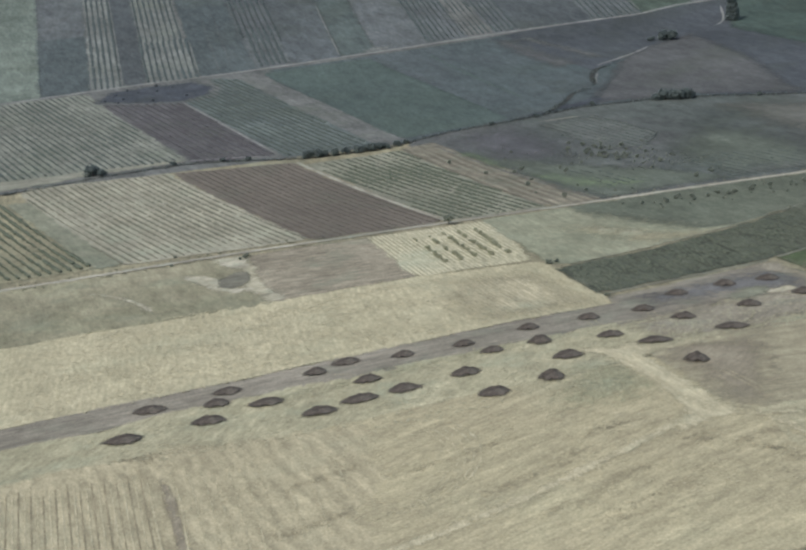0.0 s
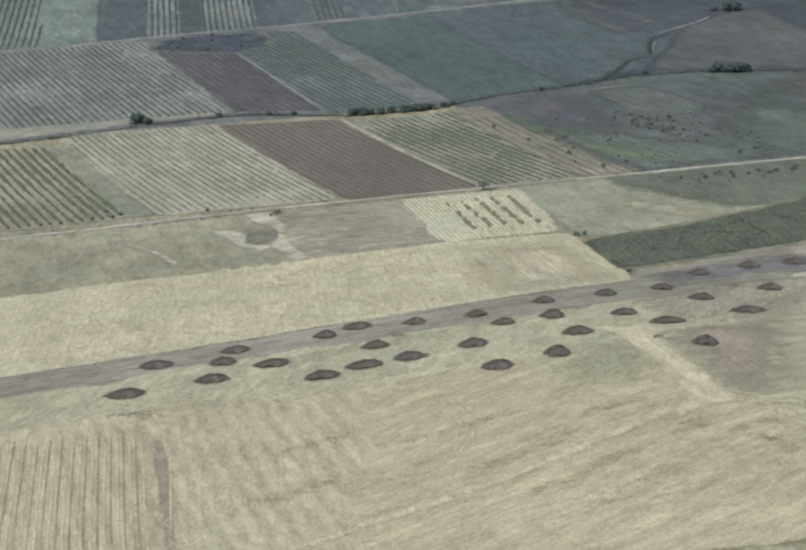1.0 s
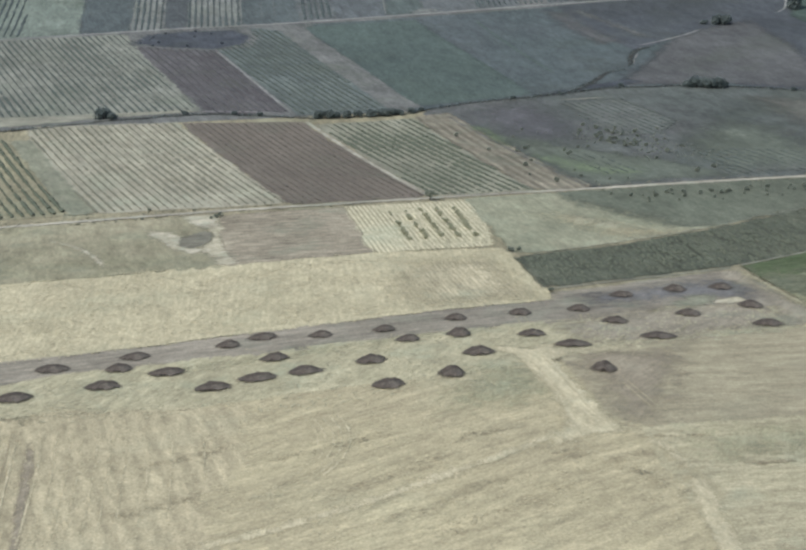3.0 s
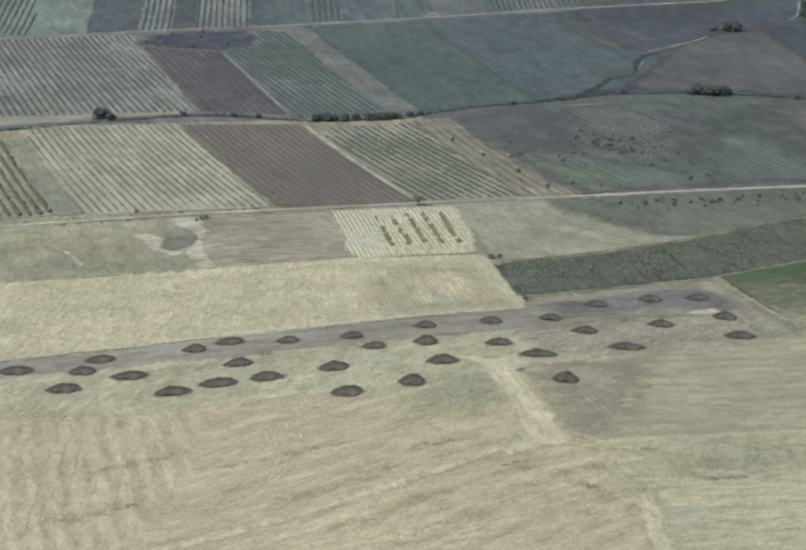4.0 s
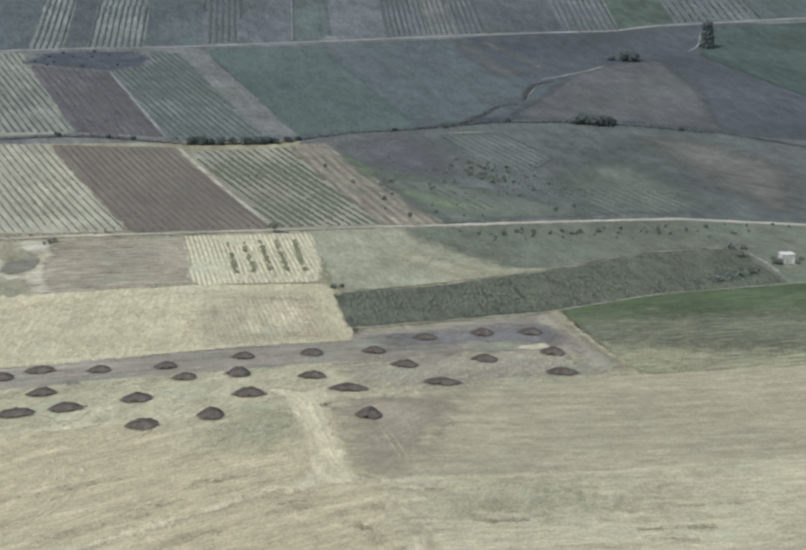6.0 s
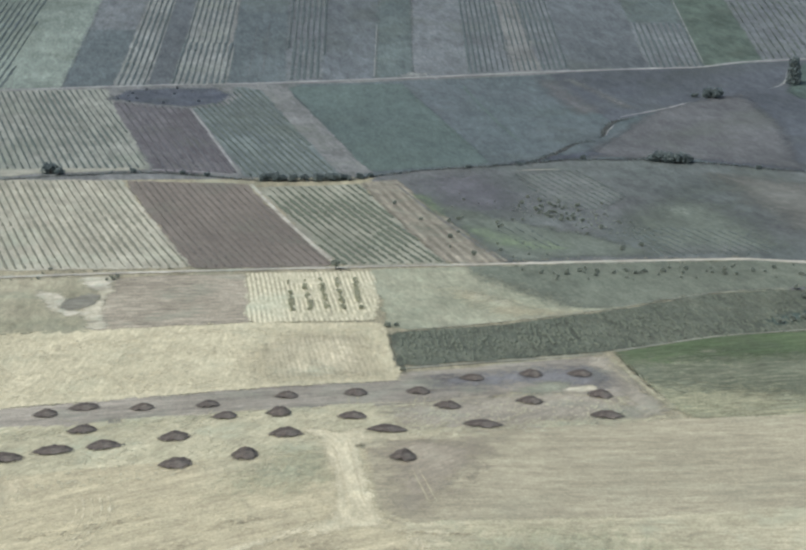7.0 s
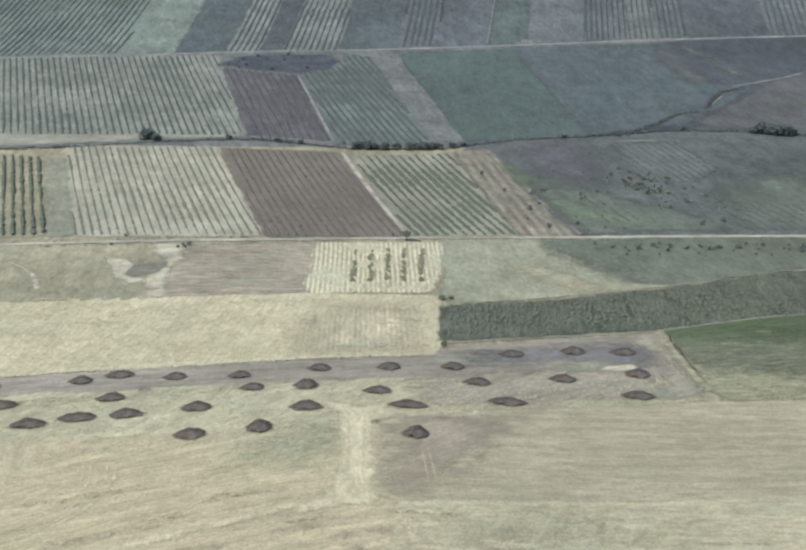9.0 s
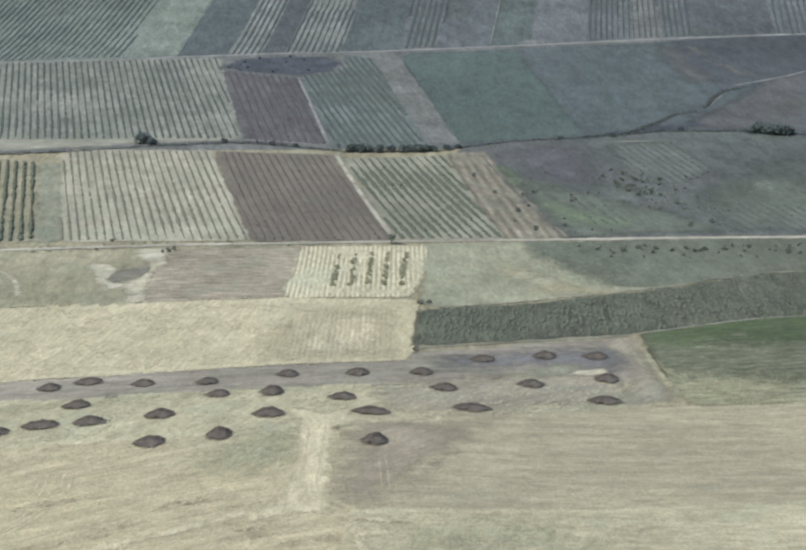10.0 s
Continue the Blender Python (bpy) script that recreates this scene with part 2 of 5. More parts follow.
M = {
    "ground": soil("dry_grass", tone(170, 163, 136), tone(150, 146, 120), tone(135, 130, 108), frayed_edge=False),
    "straw": soil("straw_stubble", tone(206, 198, 165), tone(197, 190, 157), tone(178, 172, 142), 85, 0.3, 0.03, 0.9, 0.4, 0.35, 0.7, 0.14, crisp=0.12, drill=(1.3, 0.03), weedy=0.15),
    "strip": soil("grey_tilled_earth", tone(155, 149, 134), tone(146, 141, 126), tone(162, 156, 140), 5, 0.5, 0.04, crisp=0.16),
    "palegrass": soil("pale_dry_grass", tone(193, 187, 156), tone(182, 177, 147), tone(163, 160, 131), 60, 0.25, 0.04, 0.6, 0.4, 0.3, 0.45, 0.24, crisp=0.16),
    "tan": soil("tan_plough", tone(180, 173, 145), tone(168, 161, 135), tone(156, 149, 126), 6, 0.4, 0.02, 0.5, 0.2, 0.05, 0.3, 0.15, crisp=0.12, drill=(4.6, 0.05), weedy=0.15),
    "tandark": soil("dark_turned_earth", tone(165, 156, 135), tone(157, 149, 129), tone(174, 165, 143), 50, 0.3, 0.05, 0.6, 0.3, 0.2, 0.4, 0.2, weedy=0.15),
    "palestubble": soil("pale_stubble", tone(195, 188, 157), tone(186, 179, 149), tone(173, 168, 138), 6, 0.4, 0.03, 0.5, 0.3, 0.05, 0.3, 0.14, crisp=0.18, drill=(4.2, 0.04)),
    "cut": soil("combed_straw", tone(195, 187, 153), tone(184, 175, 144), tone(172, 164, 136), 26, 0.4, 0.015, 0.4, 0.2, 0.04, 0.3, 0.13, crisp=0.14, drill=(5.2, 0.06), weedy=0.15),
    "combed": soil("upright_straw_swaths", tone(196, 187, 155), tone(184, 175, 145), tone(172, 164, 136), 96, 0.4, 0.02, 0.4, 0.2, 0.05, 0.35, 0.13, crisp=0.14, drill=(3.4, 0.09), weedy=0.15),
    "drilled": soil("drilled_stubble", tone(204, 196, 165), tone(191, 183, 153), tone(175, 169, 141), 92, 0.9, 0.04, 0.5, 0.2, 0.015, 0.55, 0.2, crisp=0.2, drill=(1.05, 0.1)),
    "beige": soil("beige_bare_earth", tone(170, 163, 143), tone(161, 154, 136), tone(152, 147, 131), 60, 0.3, 0.04, 0.6, 0.3, 0.2, 0.4, 0.22),
    "damp": soil("damp_grey_earth", tone(125, 125, 122), tone(119, 119, 116), tone(136, 134, 128), 60, 0.3, 0.04, 0.6, 0.4, 0.3, 0.45, 0.28),
    "greenish": soil("thin_green_weeds", tone(175, 174, 144), tone(184, 180, 149), tone(158, 161, 130), 70, 0.3, 0.06, 0.6, 0.5, 0.3, 0.45, 0.26, crisp=0.22),
    "swath": soil("mown_swath_edge", tone(166, 157, 130), tone(156, 147, 122), tone(175, 166, 139), 95, 0.4, 0.1, weedy=0.15),
    "straw_blades": leafy("straw_blades", tone(196, 188, 156), tone(212, 204, 172)),
    "weed_blades": leafy("weed_blades", tone(182, 178, 148), tone(206, 200, 170)),
    "track": soil("worn_straw_track", tone(211, 203, 171), tone(203, 195, 163), tone(191, 183, 151), 90, 0.4, 0.1, 0.6, 0.3, 0.08, 0.5, 0.16, crisp=0.12, weedy=0.15),
    "trodden": soil("trodden_straw", tone(203, 194, 162), tone(197, 188, 157), tone(188, 180, 149), 90, 0.3, 0.1, 0.6, 0.2, 0.2, 0.45, 0.12, crisp=0.1, weedy=0.15),
    "road": soil("chalky_dirt_road", tone(190, 186, 168), tone(179, 175, 158), tone(162, 158, 143), 0, 0.5, 0.06),
    "margin": soil("straw_margin", tone(163, 162, 145), tone(154, 154, 138), tone(143, 144, 128), 0, 0.4, 0.06),
    "farroad": soil("far_dirt_road", tone(159, 160, 154), tone(147, 148, 144), tone(134, 135, 132), 5, 0.4, 0.05),
    "pinksoil": soil("pinkish_plough", tone(161, 153, 133), tone(149, 142, 123), tone(171, 163, 143), 2, 0.5, 0.05, 0.9, 0.6, 0.14, 0.6, 0.28, crisp=0.34, drill=(3.2, 0.07)),
    "orchard": soil("orchard_straw", tone(201, 195, 165), tone(190, 185, 155), tone(174, 170, 141), 92, 0.5, 0.02, 0.6, 0.25, 0.04, 0.5, 0.14, crisp=0.24, drill=(1.15, 0.24)),
    "meadow": soil("weedy_pasture", tone(157, 158, 134), tone(148, 152, 128), tone(165, 163, 139), 95, 0.15, 0.025, 0.6, 0.4, 0.35, 0.4, 0.3, crisp=0.14),
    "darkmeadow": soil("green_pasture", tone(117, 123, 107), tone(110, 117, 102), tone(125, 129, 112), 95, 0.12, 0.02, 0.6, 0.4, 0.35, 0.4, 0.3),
    "paleweeds": soil("pale_weedy_fallow", tone(148, 150, 130), tone(139, 143, 122), tone(157, 157, 137), 103, 0.3, 0.03, 0.6, 0.4, 0.2, 0.4, 0.3),
    "grassy": soil("grassy_fallow", tone(158, 154, 129), tone(146, 145, 119), tone(168, 161, 136), 95, 0.2, 0.03, 0.6, 0.4, 0.3, 0.45, 0.3, crisp=0.16),
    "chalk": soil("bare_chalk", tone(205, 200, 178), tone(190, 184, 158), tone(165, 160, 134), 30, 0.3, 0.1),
    # scrub: blue raised in the base colour in place of haze
    "scrub": soil("hazed_scrub_pasture", tone(102, 108, 103), tone(108, 108, 106), tone(94, 101, 95), 97, 0.08, 0.014, 0.6, 0.4, 0.3, 0.3, 0.42),
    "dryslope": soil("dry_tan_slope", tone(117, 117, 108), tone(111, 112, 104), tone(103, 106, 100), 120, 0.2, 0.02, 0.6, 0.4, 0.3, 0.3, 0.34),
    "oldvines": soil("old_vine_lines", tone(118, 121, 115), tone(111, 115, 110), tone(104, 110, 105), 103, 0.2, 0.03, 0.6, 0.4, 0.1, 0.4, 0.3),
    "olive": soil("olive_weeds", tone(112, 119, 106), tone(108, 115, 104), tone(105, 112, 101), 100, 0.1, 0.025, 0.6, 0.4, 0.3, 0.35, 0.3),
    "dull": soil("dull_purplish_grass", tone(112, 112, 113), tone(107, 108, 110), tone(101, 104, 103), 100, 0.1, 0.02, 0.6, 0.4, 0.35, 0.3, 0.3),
    "lime": soil("fresh_weeds", tone(122, 137, 108), tone(116, 129, 104), tone(110, 121, 100), 95, 0.15, 0.04),
    "vinepale": soil("pale_vineyard_soil", tone(182, 178, 157), tone(170, 168, 148), tone(158, 157, 139), 103, 0.4, 0.03, 0.5, 0.3, 0.08, 0.3, 0.26, crisp=0.02),
    "vinebrown": soil("brown_vineyard_soil", tone(125, 118, 107), tone(117, 111, 101), tone(134, 127, 115), 103, 0.4, 0.02, 0.5, 0.3, 0.08, 0.3, 0.18, crisp=0.0),
    "vinegreen": soil("straw_vineyard_soil", tone(156, 155, 137), tone(146, 147, 129), tone(135, 138, 120), 100, 0.4, 0.02, 0.5, 0.3, 0.08, 0.3, 0.26, crisp=0.0),
    "pinkstrip": soil("pinkish_fallow", tone(144, 138, 121), tone(134, 129, 113), tone(122, 120, 105), 98, 0.6, 0.06, drill=(3.0, 0.2)),
    "darkvine": soil("dark_vineyard_soil", tone(97, 102, 88), tone(90, 96, 83), tone(112, 114, 97), 89, 0.8, 0.05, 0.9, 0.5, 0.1, 0.45, 0.36, crisp=0.2),
    "crop": soil("green_crop", tone(93, 108, 76), tone(88, 102, 75), tone(105, 113, 87), 12, 0.3, 0.03, 0.7, 0.4, 0.12, 0.6, 0.34, crisp=0.2, drill=(2.4, 0.05)),
    "thincrop": soil("thin_grey_crop", tone(115, 119, 98), tone(106, 112, 92), tone(135, 136, 113), 10, 0.4, 0.05, 0.8, 0.6, 0.3, 0.8, 0.3, crisp=0.34, drill=(2.4, 0.08)),
    "ripecrop": soil("yellowing_crop", tone(161, 158, 129), tone(147, 147, 118), tone(140, 143, 114), 10, 0.4, 0.05, 0.8, 0.6, 0.3, 0.8, 0.26, crisp=0.34, drill=(2.4, 0.08)),
    # hill and top soils: distance haze and cloud shade mixed into the base colours
    "hillpale": soil("hazed_hill_vineyard_soil", tone(147, 149, 137), tone(137, 140, 128), tone(121, 126, 115), 100, 0.4, 0.02),
    "hillbrown": soil("hazed_hill_brown_soil", tone(103, 101, 101), tone(97, 96, 96), tone(112, 110, 108), 102, 0.4, 0.03),
    "hillgreen": soil("hazed_hill_green_vine_soil", tone(117, 126, 120), tone(109, 118, 114), tone(99, 108, 106), 102, 0.4, 0.03),
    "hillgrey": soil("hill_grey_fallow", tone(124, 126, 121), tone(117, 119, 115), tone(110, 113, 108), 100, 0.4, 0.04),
    "pasture": soil("hazed_green_hill_pasture", tone(92, 105, 98), tone(90, 102, 98), tone(96, 109, 103), 93, 0.08, 0.01, 0.6, 0.3, 0.2, 0.3, 0.26),
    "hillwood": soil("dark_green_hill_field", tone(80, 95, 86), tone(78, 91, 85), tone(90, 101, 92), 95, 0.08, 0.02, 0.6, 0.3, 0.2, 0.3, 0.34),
    "pasturegrey": soil("hazed_grey_hill_pasture", tone(94, 105, 103), tone(97, 103, 104), tone(89, 98, 98), 93, 0.08, 0.012, 0.6, 0.3, 0.2, 0.3, 0.32),
    "violet": soil("hazed_slate_fallow", tone(88, 93, 96), tone(85, 90, 93), tone(92, 96, 97), 95, 0.08, 0.01, 0.6, 0.3, 0.2, 0.3, 0.3),
    "wedge": soil("hazed_brownish_hill_fallow", tone(106, 107, 105), tone(101, 103, 102), tone(96, 99, 98), 97, 0.1, 0.012, 0.6, 0.3, 0.3, 0.3, 0.3),
    "topdark": soil("far_hazed_slate_field", tone(96, 105, 104), tone(91, 100, 100), tone(103, 110, 108), 95, 0.4, 0.012),
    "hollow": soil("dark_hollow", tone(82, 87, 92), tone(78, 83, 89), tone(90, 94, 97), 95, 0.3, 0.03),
    "topgreen": soil("far_hazed_green_field", tone(94, 104, 100), tone(89, 99, 97), tone(102, 110, 105), 95, 0.4, 0.02),
    "toplight": soil("far_hazed_light_green_field", tone(120, 130, 119), tone(114, 125, 115), tone(128, 136, 125), 95, 0.4, 0.015),
    "topviolet": soil("far_hazed_violet_field", tone(98, 104, 104), tone(93, 99, 100), tone(103, 108, 107), 95, 0.4, 0.012),
    "toppale": soil("far_hazed_pale_soil", tone(138, 142, 135), tone(129, 133, 128), tone(118, 123, 118), 95, 0.4, 0.02),
    "hillgreenfield": soil("far_hazed_fresh_green_field", tone(88, 101, 90), tone(84, 96, 88), tone(97, 107, 95), 98, 0.3, 0.02),
    "topgrey": soil("far_hazed_grey_field", tone(109, 115, 113), tone(103, 108, 109), tone(116, 119, 117), 95, 0.4, 0.02),
    "ditch": soil("damp_ditch", tone(74, 77, 74), tone(69, 72, 69), tone(88, 89, 83), 0, 0.4, 0.08),
    "water": soil("muddy_pond", tone(132, 130, 115), tone(122, 121, 108), tone(139, 135, 119), 0, 0.3, 0.2),
    "heap": soil("dark_dumped_earth", tone(99, 92, 84), tone(90, 84, 78), tone(111, 104, 95), 0, 0.3, 0.25, 1.1, 0.5, crisp=0.2),
    "vine_pale": leafy("dusty_vine_leaves", tone(124, 125, 108), tone(143, 142, 123)),
    "vine_brown": leafy("dry_vine_leaves", tone(111, 106, 97), tone(126, 120, 110)),
    "vine_green": leafy("green_vine_leaves", tone(99, 106, 91), tone(115, 121, 103)),
    "vine_dark": leafy("dark_vine_leaves", tone(99, 105, 90), tone(113, 118, 100)),
    # leaves of the distant vines, greyed and blued to stand for haze
    "vine_hill": leafy("hazed_hill_vine_leaves", tone(95, 104, 98), tone(110, 118, 110)),
    "vine_slate": leafy("hazed_dry_hill_vine_leaves", tone(99, 99, 100), tone(111, 110, 109)),
    "vine_top": leafy("hazed_far_vine_leaves", tone(97, 107, 106), tone(111, 120, 116)),
    "leaf": leafy("dark_shrub_leaves", tone(146, 153, 139), tone(164, 170, 153), True),
    "leaf_dusty": leafy("dusty_leaves", tone(188, 189, 162), tone(204, 203, 176), True),
    "dusty_weed": leafy("dusty_verge_weeds", tone(152, 152, 130), tone(168, 166, 143), True),
    "leaf_hollow": leafy("purplish_scrub_leaves", tone(124, 130, 135), tone(134, 139, 142), True),
    "leaf_far": leafy("grey_green_leaves", tone(126, 138, 134), tone(140, 150, 145), True),
    "bark": soil("grey_bark", tone(95, 86, 76), tone(84, 76, 68), tone(110, 100, 90), 90, 0.5, 0.5, frayed_edge=False),
    "plaster": soil("white_plaster", tone(218, 217, 207), tone(208, 207, 197), tone(196, 195, 184), 0, 0.2, 0.4, frayed_edge=False),
    "roofing": soil("pale_concrete", tone(226, 225, 216), tone(216, 215, 206), tone(205, 204, 195), 0, 0.2, 0.5, frayed_edge=False),
    "door": soil("grey_steel", tone(196, 196, 186), tone(186, 186, 177), tone(176, 176, 168), 0, 0.2, 1.0, frayed_edge=False),
}


# ---- builders ----
def mesh_of(name, verts, faces, material, smooth=False):
    me = bpy.data.meshes.new(name)
    me.from_pydata(verts, [], faces)
    me.materials.append(material)
    if smooth:
        me.polygons.foreach_set("use_smooth", [True] * len(me.polygons))
    me.update()
    return me


def part(name, me, parent, label=""):
    ob = new(name, me)
    ob.parent = parent
    return tagged(ob, label)


def frayed(corners, step, jitter, rng):
    """The outline with its sides cut into short stretches and made uneven."""
    out = []
    for (x0, y0), (x1, y1) in zip(corners, corners[1:] + corners[:1]):
        n = max(1, int(math.hypot(x1 - x0, y1 - y0) / step))
        for i in range(n):
            f = i / n
            j = jitter if i else jitter * 0.4
            out.append((x0 + (x1 - x0) * f + rng.uniform(-j, j), y0 + (y1 - y0) * f + rng.uniform(-j, j)))
    return out


def widened(corners, by):
    """The outline moved outwards, so that neighbours lap over one another."""
    area = sum(x0 * y1 - x1 * y0 for (x0, y0), (x1, y1) in zip(corners, corners[1:] + corners[:1]))
    side = 1 if area > 0 else -1
    out = []
    for p, q, r in zip(corners[-1:] + corners[:-1], corners, corners[1:] + corners[:1]):
        a = Vector((q[1] - p[1], p[0] - q[0])).normalized() * side
        b = Vector((r[1] - q[1], q[0] - r[0])).normalized() * side
        m = (a + b).normalized()
        d = by / max(0.5, m.dot(a))
        out.append((q[0] + m.x * d, q[1] + m.y * d))
    return out


LAYER = [0]


def draped(name, corners, material, up=0.03, cell=4.0, step=4.0, jitter=0.6, soften=1.0, fade=None):
    """A patch of land that follows the ground."""
    rng = random.Random(name + str(corners[0]))
    corners = widened(corners, 1.3)
    LAYER[0] += 1
    up = (0.01 if 0 < up < 0.05 else up * 0.6) + 0.001 * (LAYER[0] % 9)
    bm = bmesh.new()
    outline = frayed(corners, step, jitter, rng)
    bm.faces.new([bm.verts.new((x, y, 0)) for x, y in outline])
    xs, ys = [c[0] for c in corners], [c[1] for c in corners]
    for axis, low, high in ((0, min(xs), max(xs)), (1, min(ys), max(ys))):
        at = math.floor(low / cell) * cell + cell
        while at < high:
            co, no = [0, 0, 0], [0, 0, 0]
            co[axis], no[axis] = at, 1
            bmesh.ops.bisect_plane(bm, geom=bm.verts[:] + bm.edges[:] + bm.faces[:], plane_co=co, plane_no=no)
            at += cell
    bmesh.ops.triangulate(bm, faces=bm.faces[:])
    bmesh.ops.recalc_face_normals(bm, faces=bm.faces[:])
    pts = np.array([v.co[:] for v in bm.verts])
    for v, z in zip(bm.verts, height(pts[:, 0], pts[:, 1])):
        v.co.z = z + up
    if sum(f.normal.z for f in bm.faces) < 0:
        bmesh.ops.reverse_faces(bm, faces=bm.faces[:])
    me = bpy.data.meshes.new(name)
    bm.to_mesh(me)
    bm.free()
    me.materials.append(material)
    ends = np.array(outline)
    along = np.roll(ends, -1, 0) - ends
    off = pts[:, None, :2] - ends[None]
    f = np.clip((off * along).sum(-1) / ((along ** 2).sum(-1) + 1e-9), 0, 1)
    inner = np.linalg.norm(off - f[..., None] * along, axis=-1).min(1)
    inner = np.minimum(inner * soften, 6)
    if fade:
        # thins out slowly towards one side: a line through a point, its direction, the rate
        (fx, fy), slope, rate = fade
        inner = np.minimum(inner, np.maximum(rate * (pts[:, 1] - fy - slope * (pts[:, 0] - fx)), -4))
    me.attributes.new("inner", "FLOAT", "POINT").data.foreach_set("value", inner.astype(np.float32))
    return me


def field(name, label, category, corners, material, **how):
    ob = new(name, draped(name, corners, material, **how))
    return tagged(ob, label, category, "", "structure")


def ribbon(name, label, category, line, width, material, up=0.16, kind="structure", loose=0.0):
    """A track, road or ditch along a line of points, with uneven sides."""
    rng = random.Random(name + str(line[0]))
    LAYER[0] += 1
    up = 0.068 + 0.002 * (LAYER[0] % 6)
    pts = []
    for (x0, y0), (x1, y1) in zip(line, line[1:]):
        n = max(1, int(math.hypot(x1 - x0, y1 - y0) / 3.0))
        pts += [(x0 + (x1 - x0) * i / n, y0 + (y1 - y0) * i / n) for i in range(n)]
    pts.append(line[-1])
    for _ in range(3):
        pts = [pts[0]] + [tuple((a + 2 * b + c) / 4 for a, b, c in zip(p, q, r)) for p, q, r in zip(pts, pts[1:], pts[2:])] + [pts[-1]]
    verts, faces = [], []
    for i, (x, y) in enumerate(pts):
        a, b = pts[max(i - 1, 0)], pts[min(i + 1, len(pts) - 1)]
        dx, dy = b[0] - a[0], b[1] - a[1]
        d = math.hypot(dx, dy) or 1
        nx, ny = -dy / d, dx / d
        swell = 1 + 0.35 * noise.noise(Vector((x * 0.12, y * 0.12, 3.0)))
        for s in (-1, -0.6, -0.3, 0, 0.3, 0.6, 1):
            w = width * 0.8 * s * swell * rng.uniform(0.85, 1.15)
            px, py = x + nx * w, y + ny * w
            verts.append((px, py, lift(px, py, up)))
        if i:
            faces += [(7 * i - 7 + k, 7 * i - 6 + k, 7 * i + 1 + k, 7 * i + k) for k in range(6)]
    me = mesh_of(name, verts, [f[::-1] for f in faces], material)
    if loose:
        across = (-0.3, 0.1, 0.1 + 0.55 * loose, loose, 0.1 + 0.55 * loose, 0.1, -0.3)
    else:
        across = (0.0, 0.5, 1.4, 2.0, 1.4, 0.5, 0.0)
    last = len(pts) - 1
    ends = [min(1.0, (min(i, last - i) + 0.3) / (2.5 if loose else 0.3)) if last > 4 else 1.0 for i in range(last + 1)]
    me.attributes.new("inner", "FLOAT", "POINT").data.foreach_set("value", [v * e - 0.3 * (1 - e) for e in ends for v in across])
    return tagged(new(name, me), label, category, "", kind)


G = (1 + 5 ** 0.5) / 2
ICO = np.array([(-1, G, 0), (1, G, 0), (-1, -G, 0), (1, -G, 0), (0, -1, G), (0, 1, G), (0, -1, -G), (0, 1, -G), (G, 0, -1), (G, 0, 1), (-G, 0, -1), (-G, 0, 1)]) / math.hypot(1, G)
ICO_FACES = np.array([(0, 11, 5), (0, 5, 1), (0, 1, 7), (0, 7, 10), (0, 10, 11), (1, 5, 9), (5, 11, 4), (11, 10, 2), (10, 7, 6), (7, 1, 8), (3, 9, 4), (3, 4, 2), (3, 2, 6), (3, 6, 8), (3, 8, 9), (4, 9, 5), (2, 4, 11), (6, 2, 10), (8, 6, 7), (9, 8, 1)])


def chords(corners, angle, spacing, shift=0.5):
    """Lines across an outline at an angle (degrees from +x), a set distance apart: pairs of ends."""
    a = radians(angle)
    d, n = (math.cos(a), math.sin(a)), (-math.sin(a), math.cos(a))
    across = [x * n[0] + y * n[1] for x, y in corners]
    at, out = min(across) + spacing * shift, []
    while at < max(across):
        cuts = []
        for (p, q, u, v) in zip(corners, corners[1:] + corners[:1], across, across[1:] + across[:1]):
            if (u - at) * (v - at) < 0:
                f = (at - u) / (v - u)
                x, y = p[0] + (q[0] - p[0]) * f, p[1] + (q[1] - p[1]) * f
                cuts.append((x * d[0] + y * d[1], x, y))
        cuts.sort()
        out += [(cuts[i][1:], cuts[i + 1][1:]) for i in range(0, len(cuts) - 1, 2)]
        at += spacing
    return out


def vine_row(a, b, material, wide, tall, every, gaps, rng, stray):
    """One row of vines: a lumpy clump of leaves for each plant."""
    length = math.hypot(b[0] - a[0], b[1] - a[1])
    count = max(2, int(length / every))
    keep = rng.random(count) > gaps
    f = ((np.arange(count) + 0.5 + rng.uniform(-0.2, 0.2, count)) / count)[keep]
    if len(f) == 0:
        f = np.array([0.5])
    k = len(f)
    x = a[0] + (b[0] - a[0]) * f + rng.normal(0, stray * wide, k)
    y = a[1] + (b[1] - a[1]) * f + rng.normal(0, stray * wide, k)
    turn = math.atan2(b[1] - a[1], b[0] - a[0])
    vigour = np.array([0.95 + 0.75 * noise.noise(Vector((u * 0.055, v * 0.035, 7.0))) + 0.35 * noise.noise(Vector((u * 0.3, v * 0.12, 2.0))) for u, v in zip(x, y)])
    size = rng.uniform(0.7, 1.25, (k, 1)) * np.clip(vigour, 0.35, 1.35)[:, None]
    blob = ICO[None] * rng.uniform(0.7, 1.25, (k, 12, 1))
    blob = blob * np.concatenate([size * every * 0.8, size * wide * 0.5, size * tall * 0.5], 1)[:, None]
    c, s = math.cos(turn), math.sin(turn)
    px = blob[..., 0] * c - blob[..., 1] * s + x[:, None]
    py = blob[..., 0] * s + blob[..., 1] * c + y[:, None]
    pz = blob[..., 2] + (height(x, y) + tall * 0.42)[:, None]
    verts = np.stack([px, py, pz], -1).reshape(-1, 3)
    faces = (ICO_FACES[None] + 12 * np.arange(k)[:, None, None]).reshape(-1, 3)
    return mesh_of("vine_row", verts.tolist(), faces.tolist(), material)


